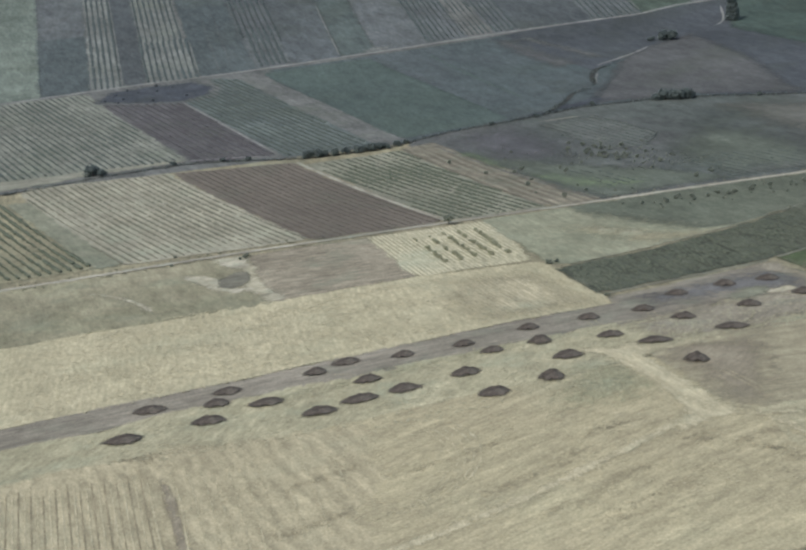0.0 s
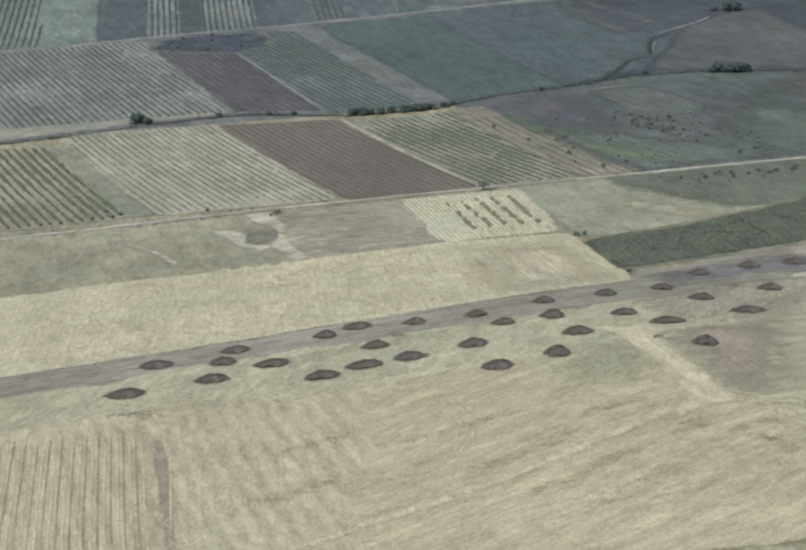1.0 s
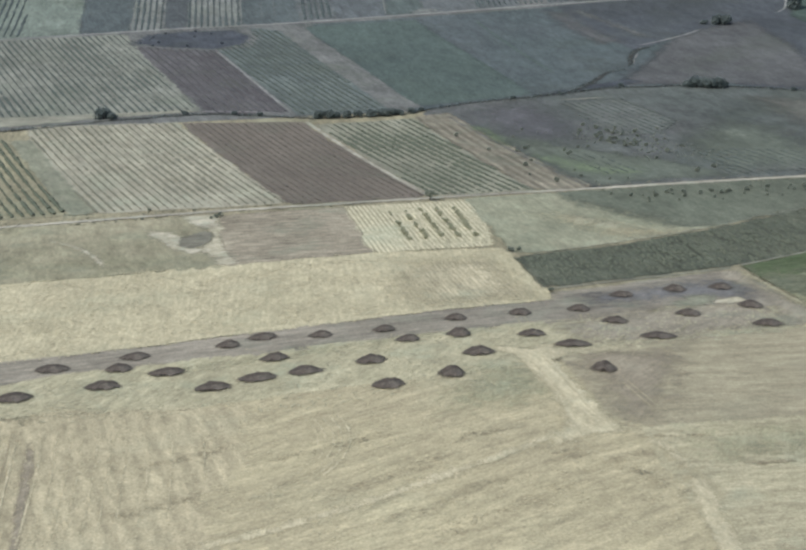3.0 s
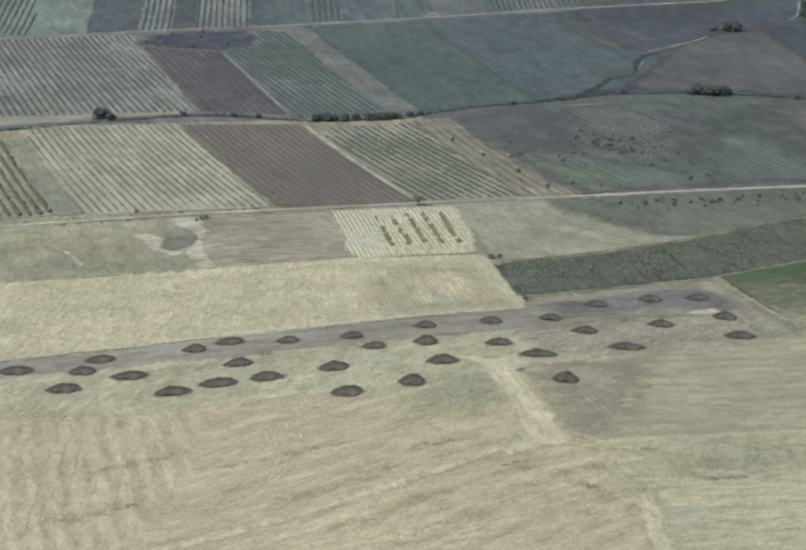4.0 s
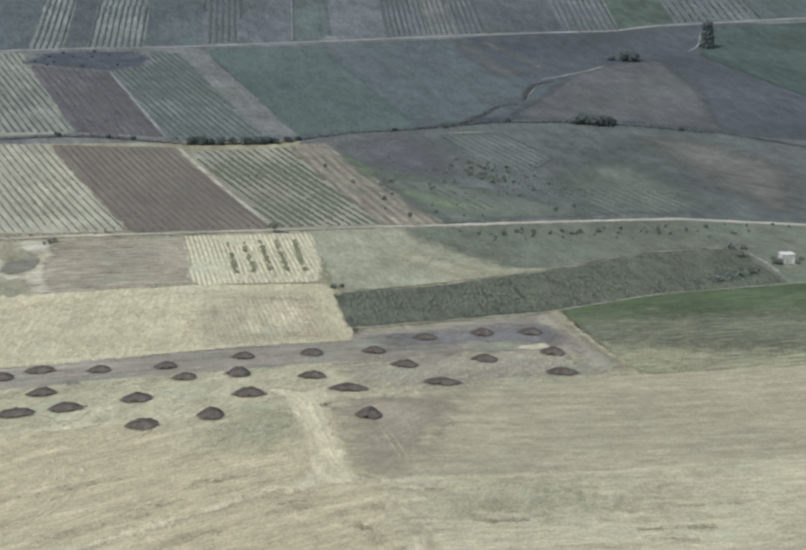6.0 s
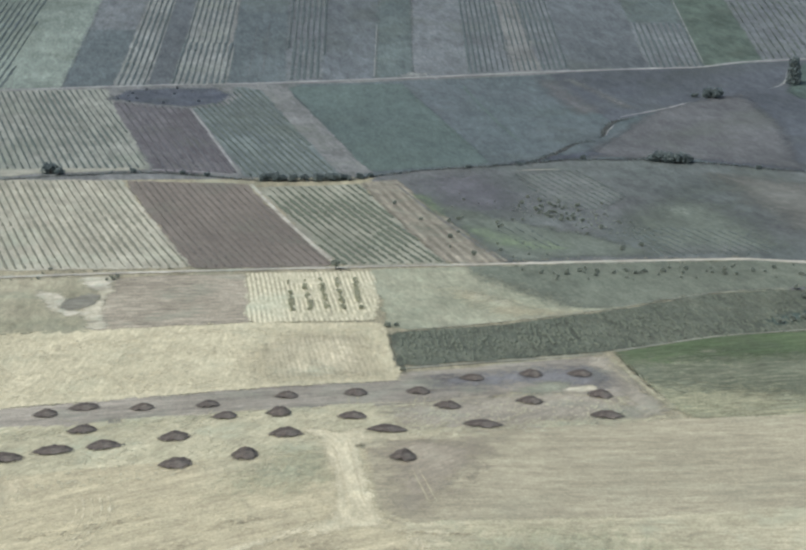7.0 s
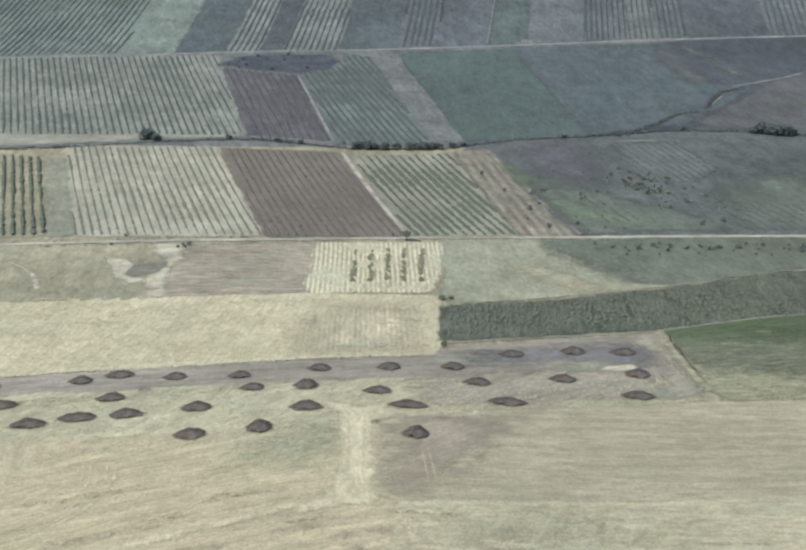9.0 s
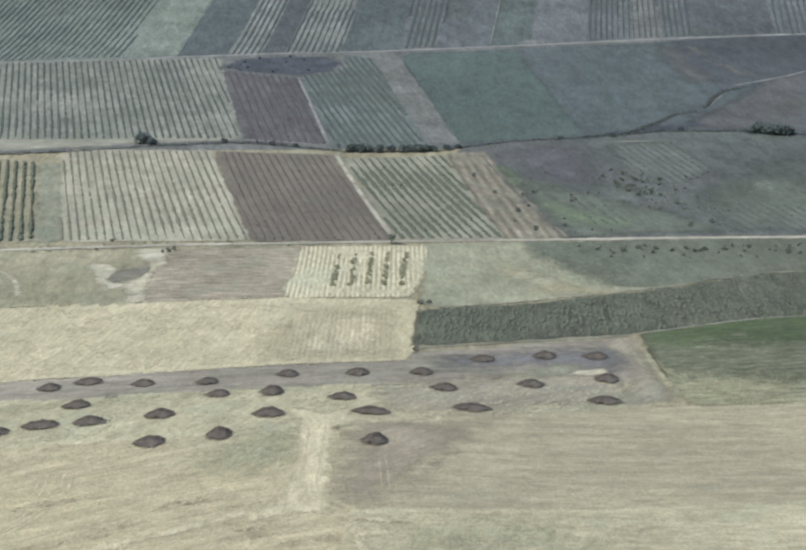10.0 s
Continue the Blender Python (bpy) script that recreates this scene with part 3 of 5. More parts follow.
def vineyard(label, corners, ground, leaves, angle, spacing=2.5, wide=0.9, tall=0.8, every=1.1, gaps=0.05, inset=0.98, stray=0.07, **how):
    """A field with its rows of vines, each row a part of it."""
    base = field("vineyard", label, "vineyard", corners, ground, **how)
    cx, cy = (sum(c[i] for c in corners) / len(corners) for i in (0, 1))
    inner = [(cx + (x - cx) * inset, cy + (y - cy) * inset) for x, y in corners]
    rng = np.random.default_rng(int(abs(corners[0][0] * 31 + corners[0][1])))
    for a, b in chords(inner, angle, spacing):
        if math.hypot(b[0] - a[0], b[1] - a[1]) > 4:
            part("vine_row", vine_row(a, b, leaves, wide, tall, every, gaps, rng, stray), base)
    return base


def crown_mesh(name, lobes, leaf, count, material, seed):
    """Many small leaf sprays spread over a few lobes: an uneven outline with gaps."""
    rng = np.random.default_rng(seed)
    verts, faces = [], []
    weights = np.array([l[3] ** 2 for l in lobes])
    for _ in range(count):
        cx, cy, cz, r = lobes[rng.choice(len(lobes), p=weights / weights.sum())]
        d = rng.normal(size=3)
        d /= np.linalg.norm(d)
        p = np.array((cx, cy, cz)) + d * r * rng.uniform(0.55, 1.08) * np.array((1, 1, 0.8))
        p[2] = max(p[2], 0.12)
        u = rng.normal(size=3)
        u /= np.linalg.norm(u)
        w = np.cross(u, d + 0.3 * rng.normal(size=3))
        w /= np.linalg.norm(w) + 1e-6
        s = leaf * rng.uniform(0.6, 1.4)
        n = len(verts)
        mid = p + 0.35 * s * d
        verts += [tuple(p - u * s), tuple(mid - w * s * 0.6), tuple(p + u * s), tuple(mid + w * s * 0.6)]
        faces += [(n, n + 1, n + 2), (n, n + 2, n + 3)]
    return mesh_of(name, verts, faces, material)


def stem_mesh(name, tall, thick, limbs, material, seed):
    """A tapered trunk with a few limbs."""
    rng = random.Random(seed)
    verts, faces = [], []

    def tube(p, q, r0, r1):
        axis = (Vector(q) - Vector(p)).normalized()
        side = axis.orthogonal().normalized()
        other = axis.cross(side)
        n = len(verts)
        for c, r in ((p, r0), (q, r1)):
            for k in range(6):
                a = k * math.tau / 6
                verts.append(tuple(Vector(c) + (side * math.cos(a) + other * math.sin(a)) * r))
        faces.extend((n + k, n + (k + 1) % 6, n + 6 + (k + 1) % 6, n + 6 + k) for k in range(6))

    top = (rng.uniform(-0.1, 0.1) * tall, rng.uniform(-0.1, 0.1) * tall, tall)
    tube((0, 0, -0.3), top, thick, thick * 0.6)
    for _ in range(limbs):
        a = rng.uniform(0, math.tau)
        q = (top[0] + math.cos(a) * tall * 0.5, top[1] + math.sin(a) * tall * 0.5, tall * rng.uniform(1.2, 1.6))
        tube(top, q, thick * 0.5, thick * 0.2)
    return mesh_of(name, verts, faces, material)


def plant(kind, label, category, group, r, tall, leaf, count, material, seed):
    """A shrub or tree, r metres round, tall metres high; made at the origin to be copied."""
    rng = random.Random(seed)
    ob = new(kind)
    ob.empty_display_size = 0.3
    tagged(ob, label, category, group)
    lobes = [(0, 0, tall * 0.62, min(r, tall * 0.45))]
    for _ in range(5):
        a = rng.uniform(0, math.tau)
        lobes.append((math.cos(a) * r * 0.55, math.sin(a) * r * 0.55, tall * rng.uniform(0.35, 0.75), r * rng.uniform(0.4, 0.6)))
    part("trunk", stem_mesh("trunk", tall * 0.35, max(0.06, r * 0.09), 4, M["bark"], seed), ob)
    part("crown", crown_mesh("crown", lobes, leaf, count, material, seed), ob)
    return ob


def plant_out(models, places, rng):
    """Sets copies of the models at the places; the first places take the models themselves."""
    for i, (x, y, size) in enumerate(places):
        m = Matrix.LocRotScale((x, y, lift(x, y)), Euler((0, 0, rng.uniform(0, math.tau))), (size, size, size * rng.uniform(0.85, 1.15)))
        if i < len(models):
            models[i].matrix_basis = m
        else:
            ob = copy_thing(models[i % len(models)], m)
            ob.matrix_basis = m


def heap(x, y, wide, deep, tall, lean, seed, tail=0.0):
    """A dumped heap of dark earth: an uneven low cone with a clodded skirt."""
    rng = random.Random(seed)
    noise.seed_set(seed + 1)
    rings, sides = 12, 40
    verts, faces = [(0, 0, 0)], []
    off = Vector((seed * 3.1, seed * 1.7, 0))
    for i in range(1, rings + 1):
        f = i / rings
        for k in range(sides):
            a = k * math.tau / sides
            rag = 1 + 0.16 * noise.noise(Vector((math.cos(a) * 1.3, math.sin(a) * 1.3, seed))) + 0.08 * noise.noise(Vector((math.cos(a) * 4, math.sin(a) * 4, seed)))
            stretch = 1.06 + tail * max(0.0, math.cos(a)) ** 8 + 0.12 * max(0.0, -math.cos(a)) ** 6
            verts.append((math.cos(a) * f * rag * wide * 0.575 * stretch, math.sin(a) * f * rag * deep * 0.75, f))
    shaped = []
    base = lift(x, y)
    for vx, vy, f in verts:
        q = math.hypot((vx / wide / 0.575 - lean * 0.35 * (1 - f)), vy / deep / 0.75)
        q = min(q, 1.0)
        z = 0.64 * tall * (1 - q ** 2.2) ** 1.5 if f < 1 else 0
        rough = noise.noise(Vector((vx, vy, 0)) * 0.8 + off) * 0.2 + noise.noise(Vector((vx, vy, 0)) * 2.4 + off) * 0.08
        z = max(z + rough * min(1.0, 2.4 * (1 - f) ** 1.6) * tall, 0.02)
        gx, gy = x + vx, y + vy
        shaped.append((gx - x, gy - y, lift(gx, gy) - base + (z + 0.05 if f < 1 else 0.04)))
    for k in range(sides):
        faces.append((0, 1 + k, 1 + (k + 1) % sides))
    for i in range(rings - 1):
        for k in range(sides):
            a, b = 1 + i * sides + k, 1 + i * sides + (k + 1) % sides
            faces.append((a, a + sides, b + sides, b))
    me = mesh_of("earth_mound", shaped, faces, M["heap"], True)
    me.attributes.new("inner", "FLOAT", "POINT").data.foreach_set("value", [min(3.0, (1 - f) * 4.2 - 0.3) for _, _, f in verts])
    ob = new("earth_mound", me)
    ob.location = (x, y, base)
    return ob


# ---- the ground sheet ----
def spread(low, high, step, far):
    near = list(np.arange(low, high + step, step))
    out, d = [], step
    while d < far:
        d *= 1.5
        out.append(d)
    steps = np.cumsum(out)
    return [low - s for s in steps[::-1]] + near + [near[-1] + s for s in steps]


gx = spread(-150, 270, 6.0, 700)
gy = spread(180, 900, 6.0, 700)
GX, GY = np.meshgrid(gx, gy)
GZ = height(GX, GY) - 0.1
nx = len(gx)
ground = mesh_of("ground", np.stack([GX, GY, GZ], -1).reshape(-1, 3).tolist(), [(j * nx + i, j * nx + i + 1, (j + 1) * nx + i + 1, (j + 1) * nx + i) for j in range(len(gy) - 1) for i in range(nx - 1)], M["ground"], True)
tagged(new("ground", ground), "dry grassy farmland rolling up to a hillside", "ground", "", "structure")

# ---- near fields ----
field("stubble_field", "pale straw stubble field with rough tufts", "field", [(3, 372), (-26, 375), (-60, 372), (-105, 367), (-150, 362), (-150, 300), (-108, 306), (-65, 313), (-41, 315), (-22, 318), (3, 322)], M["straw"])
field("earth_strip", "grey tilled strip of earth under dumped heaps", "field", [(4, 327), (18, 331), (46, 340), (50, 318), (46, 309), (27, 312), (3, 303), (-21, 300), (-39, 299), (-62, 298), (-86, 297), (-109, 291), (-150, 286), (-150, 299), (-108, 305), (-65, 312), (-41, 314), (-22, 317), (3, 321)], M["strip"], jitter=0.9)
field("grass_strip", "pale dry grass strip between heaps", "field", [(46, 309), (50, 296), (38, 291), (-9, 276), (-22, 269), (-60, 268), (-95, 275), (-150, 270), (-150, 286), (-109, 291), (-86, 297), (-62, 298), (-39, 299), (-21, 300), (3, 303), (27, 312)], M["palegrass"], jitter=1.2)
field("ploughed_field", "tan ploughed field with long streaks", "field", [(-8, 273), (-3, 280), (38, 291), (69, 297), (140, 318), (140, 258), (58, 246), (29, 241), (-2, 237), (-7, 242)], M["tan"], jitter=0.7)
field("turned_earth", "darker turned earth at a field corner", "field", [(-8, 274), (-3, 281), (20, 285), (14, 266), (6, 248), (-4, 238), (-6, 243)], M["tandark"], jitter=1.2, step=2.5, up=0.06, cell=2.0, soften=0.14)
field("combed_field", "pale harvested field combed with long streaks", "field", [(-8, 274), (-22, 270), (-66, 270), (-78, 268), (-78, 190), (-1, 190), (-2, 238), (-7, 244)], M["cut"], jitter=0.8)
field("combed_field", "pale harvested field with upright straw swaths", "field", [(-58, 270), (-66, 270), (-97, 277), (-101, 270), (-101, 190), (-62, 190), (-70, 225)], M["combed"], jitter=2.0, soften=0.3)
field("pale_field", "pale streaky stubble field", "field", [(-3, 238), (29, 242), (58, 247), (140, 259), (140, 180), (-4, 180)], M["palestubble"], jitter=0.8)
striped = field("striped_field", "straw field with mown stripes", "field", [(-150, 279), (-109, 274), (-99, 271), (-98, 250), (-98, 190), (-150, 190)], M["combed"], jitter=0.3)
for k in range(16):
    x = -101.2 - 1.95 * k
    ribbon("mown_stripe", "darker line between mown stripes", "stripe", [(x + 0.5, 266 + 0.3 * k), (x, 244), (x - 0.4, 222), (x - 0.3, 200)], 0.4, M["swath"], 0.2, loose=1.5 - 0.25 * (k % 3))
    ribbon("mown_stripe", "pale ridge of mown straw", "stripe", [(x + 1.5, 265 + 0.3 * k), (x + 1.0, 244), (x + 0.6, 222), (x + 0.7, 200)], 0.5, M["track"], 0.2, loose=1.3 - 0.2 * (k % 2))
ribbon("turned_earth", "brown rough edge of the striped field", "bare soil", [(-97.6, 262), (-97.2, 250), (-97.4, 232), (-97.4, 212), (-97.8, 195)], 2.2, M["tandark"], 0.2, loose=1.3)
field("drilled_stubble", "stubble with fine drill lines", "field", [(-27, 317), (3, 322), (3, 366), (-22, 366), (-30, 345)], M["drilled"], jitter=2.0, up=0.06, cell=2.5, soften=0.1)
field("weedy_patch", "thin green weeds on dry grass", "weeds", [(-24, 276), (-11, 275), (-10, 256), (-20, 249), (-33, 250), (-30, 262)], M["greenish"], jitter=1.5, step=2.5, up=0.06, cell=2.0, soften=0.11)
field("weedy_patch", "thin green weeds between mounds", "weeds", [(24, 315), (30, 321), (36, 321.5), (37, 317), (33, 312), (25, 308)], M["paleweeds"], jitter=1.0, step=2.5, up=0.075, cell=2.0, soften=0.3)
field("weedy_patch", "thin green weeds along the tilled strip", "weeds", [(-20, 301), (-45, 299), (-75, 294), (-75, 290), (-45, 292), (-25, 296)], M["greenish"], jitter=1.2, step=2.5, up=0.06, cell=2.5, soften=0.16)
field("damp_earth", "damp grey end of the tilled strip", "field", [(6, 326), (20, 330), (46, 338), (49, 322), (44, 313), (26, 316), (8, 312)], M["damp"], up=0.06, cell=2.0, soften=0.14)
field("bare_corner", "bare beige earth at the field corner", "bare soil", [(41, 339), (48.5, 341), (51, 318), (52, 298), (40, 292), (43, 305), (46, 320)], M["beige"], jitter=1.0, up=0.066, cell=2.5, soften=0.3)
field("worn_earth", "greyish worn earth among mounds", "bare soil", [(-6, 303), (8, 309), (26, 317), (45, 316), (51, 296), (38, 291), (15, 284), (-1, 283)], M["beige"], jitter=1.2, up=0.05, cell=2.5, soften=0.13)
field("bare_patch", "bare chalky patch between mounds", "bare soil", [(34.6, 314), (36.5, 315.6), (39.4, 316.8), (40, 315.2), (37, 313.6)], M["chalk"], jitter=0.4, step=1.2, up=0.08, cell=1.2, soften=1.3)
field("straw_track", "worn pale track forking through straw", "track", [(-16.5, 286), (-14, 285.5), (-11, 282), (-7, 286.5), (-6, 285), (-6, 281.5), (0, 280.6), (6, 283.4), (6, 281.8), (0, 278.8), (-5, 279.6), (-8.4, 275), (-8.0, 257), (-7.4, 245), (-6.4, 240), (-7, 236.5), (-10, 237), (-18, 233.5), (-19, 235.5), (-14.6, 240), (-12.8, 247), (-12.8, 260), (-13.6, 275), (-14.6, 281)], M["track"], jitter=0.4, step=1.5, up=0.075, cell=1.2, soften=0.62)
ribbon("straw_track", "faint trodden line in straw", "track", [(-7, 240), (-2.6, 233.4), (-0.5, 225.4), (-0.8, 216)], 4.0, M["track"], loose=0.95)
ribbon("straw_track", "faint pale track curving through straw", "track", [(-10.5, 242), (-17.6, 237), (-29, 230.2), (-41, 224.4), (-49, 220.5), (-70, 213), (-92, 204)], 3.6, M["track"], 0.2, loose=1.15)
ribbon("straw_track", "worn pale track beside ploughed earth", "track", [(1, 224), (-1.0, 217), (-2.2, 209), (-2.6, 202), (-4.2, 190)], 4.4, M["track"], 0.2, loose=1.6)
for x, y, r in ((-5.6, 227.7, 1.0), (-10.7, 225.4, 1.2), (-7.8, 221.4, 1.3), (-6.2, 217.4, 1.0), (-9.9, 212.7, 0.9), (-16.1, 228.9, 1.6), (-18.5, 232.6, 0.9), (-9.1, 222.6, 0.8), (-3.2, 214.2, 0.8)):
    field("bare_patch", "small dull brown smudge in straw", "bare soil", [(x + r * 0.8 * math.cos(a), y + r * 1.1 * math.sin(a)) for a in (0.2, 1.3, 2.2, 3.2, 4.4, 5.4)], M["swath"], jitter=0.2, step=1.0, up=0.07, cell=0.8, soften=0.36)
field("weedy_patch", "thin green weeds on pale stubble", "weeds", [(0, 240), (23, 243), (44, 236), (42, 224), (18, 220), (-1, 219)], M["greenish"], jitter=1.5, step=2.5, up=0.06, cell=2.0, soften=0.07)
field("turned_earth", "greyish turned earth in stubble", "field", [(2, 199), (20, 200), (38, 205), (50, 203), (46, 184), (0, 186)], M["tandark"], jitter=1.5, step=2.5, up=0.06, cell=2.0, soften=0.06)
for line in ([(4, 221.4), (9, 222.5), (14.5, 223)], [(28, 228), (38, 228.1), (47, 229.2)], [(31, 220), (37, 220), (43, 220)], [(8, 223), (12, 223.4), (16, 223.5)], [(28, 227.4), (35, 225.7), (40, 228)], [(40, 228.6), (50, 229.6), (58, 228.7)], [(34, 220.6), (38, 220.4), (43, 221.2)], [(31, 217.4), (35, 216.2), (39, 216.2)], [(17, 214.7), (22, 214), (28, 213.9)], [(16, 205.3), (26, 204.6), (35, 205.2)], [(14, 203), (24, 202.7), (36, 205)], [(3, 195.8), (19.5, 196.3), (35, 198)], [(-19.5, 230.2), (-16, 231.4), (-12.5, 232.6)], [(-2.5, 234.6), (2, 234.8), (6.5, 234.2)]):
    ribbon("dark_streak", "dark weedy streak across stubble", "streak", line, 1.3, M["swath"], loose=0.62)
for line in ([(-22, 226), (-34, 220), (-50, 212)], [(-14, 222), (-28, 214), (-44, 206)], [(-30, 236), (-44, 229), (-56, 223)], [(-40, 246), (-52, 243), (-64, 240)], [(-62, 250), (-74, 246), (-84, 243)], [(-66, 232), (-78, 228), (-92, 224)], [(-18, 245), (-27, 241), (-36, 239)]):
    ribbon("dull_streak", "dull brown streak in harvested straw", "streak", line, 3.6, M["swath"], loose=0.42)
ribbon("wheel_track", "pale wheel track leading from a mound", "track", [(-0.5, 265), (0.6, 252), (1.6, 241)], 0.5, M["trodden"], 0.24, loose=1.1)
ribbon("wheel_track", "pale wheel track leading from a mound", "track", [(0.6, 265), (1.8, 252), (2.8, 241)], 0.5, M["trodden"], 0.24, loose=1.1)
for line in ([(-7.9, 308), (-8.4, 298)], [(-6.3, 308), (-6.7, 298)], [(40.4, 306), (40.0, 298)], [(41.8, 306), (41.9, 298)], [(43.2, 309), (43.8, 301), (46, 297)], [(44.8, 310), (45.6, 302), (48, 297)], [(26.6, 323), (23.2, 315), (23.0, 306)], [(4.8, 308), (3.4, 300)], [(6.4, 308), (5.4, 300)], [(-60.5, 302), (-54, 296)], [(-33, 302), (-36, 289)], [(24.8, 301), (20, 292)]):
    ribbon("wheel_track", "faint pale wheel track beside a mound", "track", line, 0.6, M["palegrass"], loose=0.8)
for d in range(5):
    ribbon("wheel_track", "pale curved swath line in straw", "track", [(-49.5 - 1.3 * d, 262), (-47 - 1.3 * d, 250), (-48.2 - 1.3 * d, 241), (-51.5 - 1.3 * d, 234), (-56 - 1.3 * d, 229), (-66 - 1.6 * d, 224)], 0.6, M["track"], loose=0.95 - 0.08 * d)
for k, x in enumerate((-96, -93.6, -91.4, -89.6, -87.2, -85, -82.6, -79, -75.4, -70.5)):
    ribbon("wheel_track", "faint pale drill line in straw", "track", [(x, 268 - 0.7 * k), (x + 0.4, 250), (x - 0.6, 232), (x - 1.6, 212 + k)], 0.5, M["track"], loose=0.85 - 0.05 * (k % 4))
ribbon("wheel_track", "pale rut down the forking track", "track", [(-12.6, 279), (-11.6, 260), (-11.4, 243)], 0.5, M["trodden"], 0.18, loose=1.3)
ribbon("wheel_track", "pale rut down the forking track", "track", [(-9.8, 280), (-9.3, 260), (-8.9, 243)], 0.5, M["trodden"], loose=1.3)

# ---- road, pasture and orchard ----
field("fallow_field", "grassy fallow field beside a pond", "field", [(-59, 424), (-62, 371), (-105, 367), (-150, 362), (-150, 420), (-102, 424)], M["grassy"])
field("ploughed_plot", "pinkish ploughed plot", "field", [(-59, 424), (-28, 425), (-26, 376), (-61, 372)], M["pinksoil"])
orchard = field("orchard_ground", "straw-coloured orchard ground with mown lanes", "orchard", [(-27, 425), (5, 426), (2, 376), (-26, 376)], M["orchard"])
field("pasture", "weedy pale green pasture", "pasture", [(5, 427), (40, 429), (75, 431), (103, 431), (137, 419), (160, 410), (160, 372), (116, 371), (111, 398), (84, 396), (55, 381), (27, 371), (5, 366)], M["meadow"])
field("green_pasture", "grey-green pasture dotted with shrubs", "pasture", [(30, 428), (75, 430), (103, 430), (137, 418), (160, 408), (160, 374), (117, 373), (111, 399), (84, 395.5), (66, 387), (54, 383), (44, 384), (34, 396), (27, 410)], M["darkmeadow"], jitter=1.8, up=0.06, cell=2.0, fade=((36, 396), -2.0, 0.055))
field("bare_patch", "pale dry wedge of grass down the pasture", "grass", [(17, 408), (26, 407), (33, 397), (41, 386), (52, 378.5), (40, 375), (30, 375), (24, 388)], M["palegrass"], jitter=1.4, step=2.5, up=0.08, cell=2.0, soften=0.16)
field("bare_patch", "bare chalky streak down the pasture", "bare soil", [(23, 403), (28, 401), (34, 392), (38, 384), (35, 383), (28, 390)], M["chalk"], jitter=0.9, step=2, up=0.09, cell=1.5, soften=0.12)
field("bare_patch", "bare chalky ground beside a pond", "bare soil", [(-77.5, 411), (-72.5, 393), (-68, 386), (-65.5, 389), (-70, 395), (-70, 402), (-72, 408)], M["chalk"], jitter=0.8, step=2, up=0.06, cell=1.5, soften=0.9)
field("bare_patch", "bare chalky ground running past a pond", "bare soil", [(-69, 426), (-61.5, 426), (-59.5, 411), (-61, 399), (-58.5, 374), (-62, 372), (-65, 388), (-63, 398), (-62.5, 408), (-65.5, 414)], M["chalk"], jitter=1.0, step=2, up=0.066, cell=1.5, soften=0.6)
field("pond", "small muddy pond ringed by chalk", "pond", [(-70, 395), (-69, 400.5), (-64, 407), (-62.6, 405), (-63.4, 396), (-67.6, 391)], M["water"], jitter=0.4, step=1.5, up=0.085, cell=1.2, soften=1.0)
ribbon("straw_track", "pale track across fallow grass", "track", [(-104, 409), (-95, 400), (-90, 388), (-87, 374)], 2.4, M["chalk"], loose=1.0)
ribbon("dirt_road", "chalky dirt road between fields", "road", [(-160, 421), (-102, 425), (-83, 427), (-56, 429), (-20, 430), (10, 431), (37, 431), (75, 432), (103, 432), (137, 420), (165, 405)], 2.5, M["road"])

# ---- vineyards below the stream ----
vineyard("dusty vineyard with pale soil", [(-67, 545), (-41, 434), (-91, 434), (-112, 530), (-113, 548)], M["vinepale"], M["vine_pale"], 103.5, 2.22, 0.85, 0.3, 0.8, 0.12)
field("fallow_strip", "narrow grey-green fallow strip beside vines", "field", [(-112, 530), (-91, 434), (-97, 433), (-118, 531)], M["paleweeds"])
vineyard("vineyard of grey-green rows beyond a fallow strip", [(-119, 531), (-98, 434), (-130, 432), (-150, 540)], M["grassy"], M["vine_green"], 103, 2.6, 1.1)
vineyard("brown vineyard with dry rows", [(-65, 544), (-28, 537), (-5, 433), (-40, 433)], M["vinebrown"], M["vine_brown"], 103, 2.2, 0.95, 0.34, 0.8, 0.1)
vineyard("green vineyard with straw lanes", [(-23, 532), (8, 535), (24, 433), (-3, 433)], M["vinegreen"], M["vine_green"], 103.6, 2.45, 1.35, 0.34, 0.75, 0.08)
field("fallow_strip", "narrow pinkish fallow strip with shrubs", "field", [(9, 536), (20, 540), (40, 433), (25, 433)], M["pinkstrip"], up=0.06)
ribbon("farm_path", "pale path between vineyards", "path", [(-26, 537), (-15, 484), (-4, 433)], 1.5, M["road"])
field("scrub_pasture", "haze-tinted grey-green scrub pasture below a stream", "pasture", [(12, 543), (29, 553), (59, 559), (80, 566), (107, 564), (124, 559), (160, 544), (210, 505), (200, 400), (160, 411), (137, 422), (103, 434), (75, 434), (37, 433)], M["scrub"])
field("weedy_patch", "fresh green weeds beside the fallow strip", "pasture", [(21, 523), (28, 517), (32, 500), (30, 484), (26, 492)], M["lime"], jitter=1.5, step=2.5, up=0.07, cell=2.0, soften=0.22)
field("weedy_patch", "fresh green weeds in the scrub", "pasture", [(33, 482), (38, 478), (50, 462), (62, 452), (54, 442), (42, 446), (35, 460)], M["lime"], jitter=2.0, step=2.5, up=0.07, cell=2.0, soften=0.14)
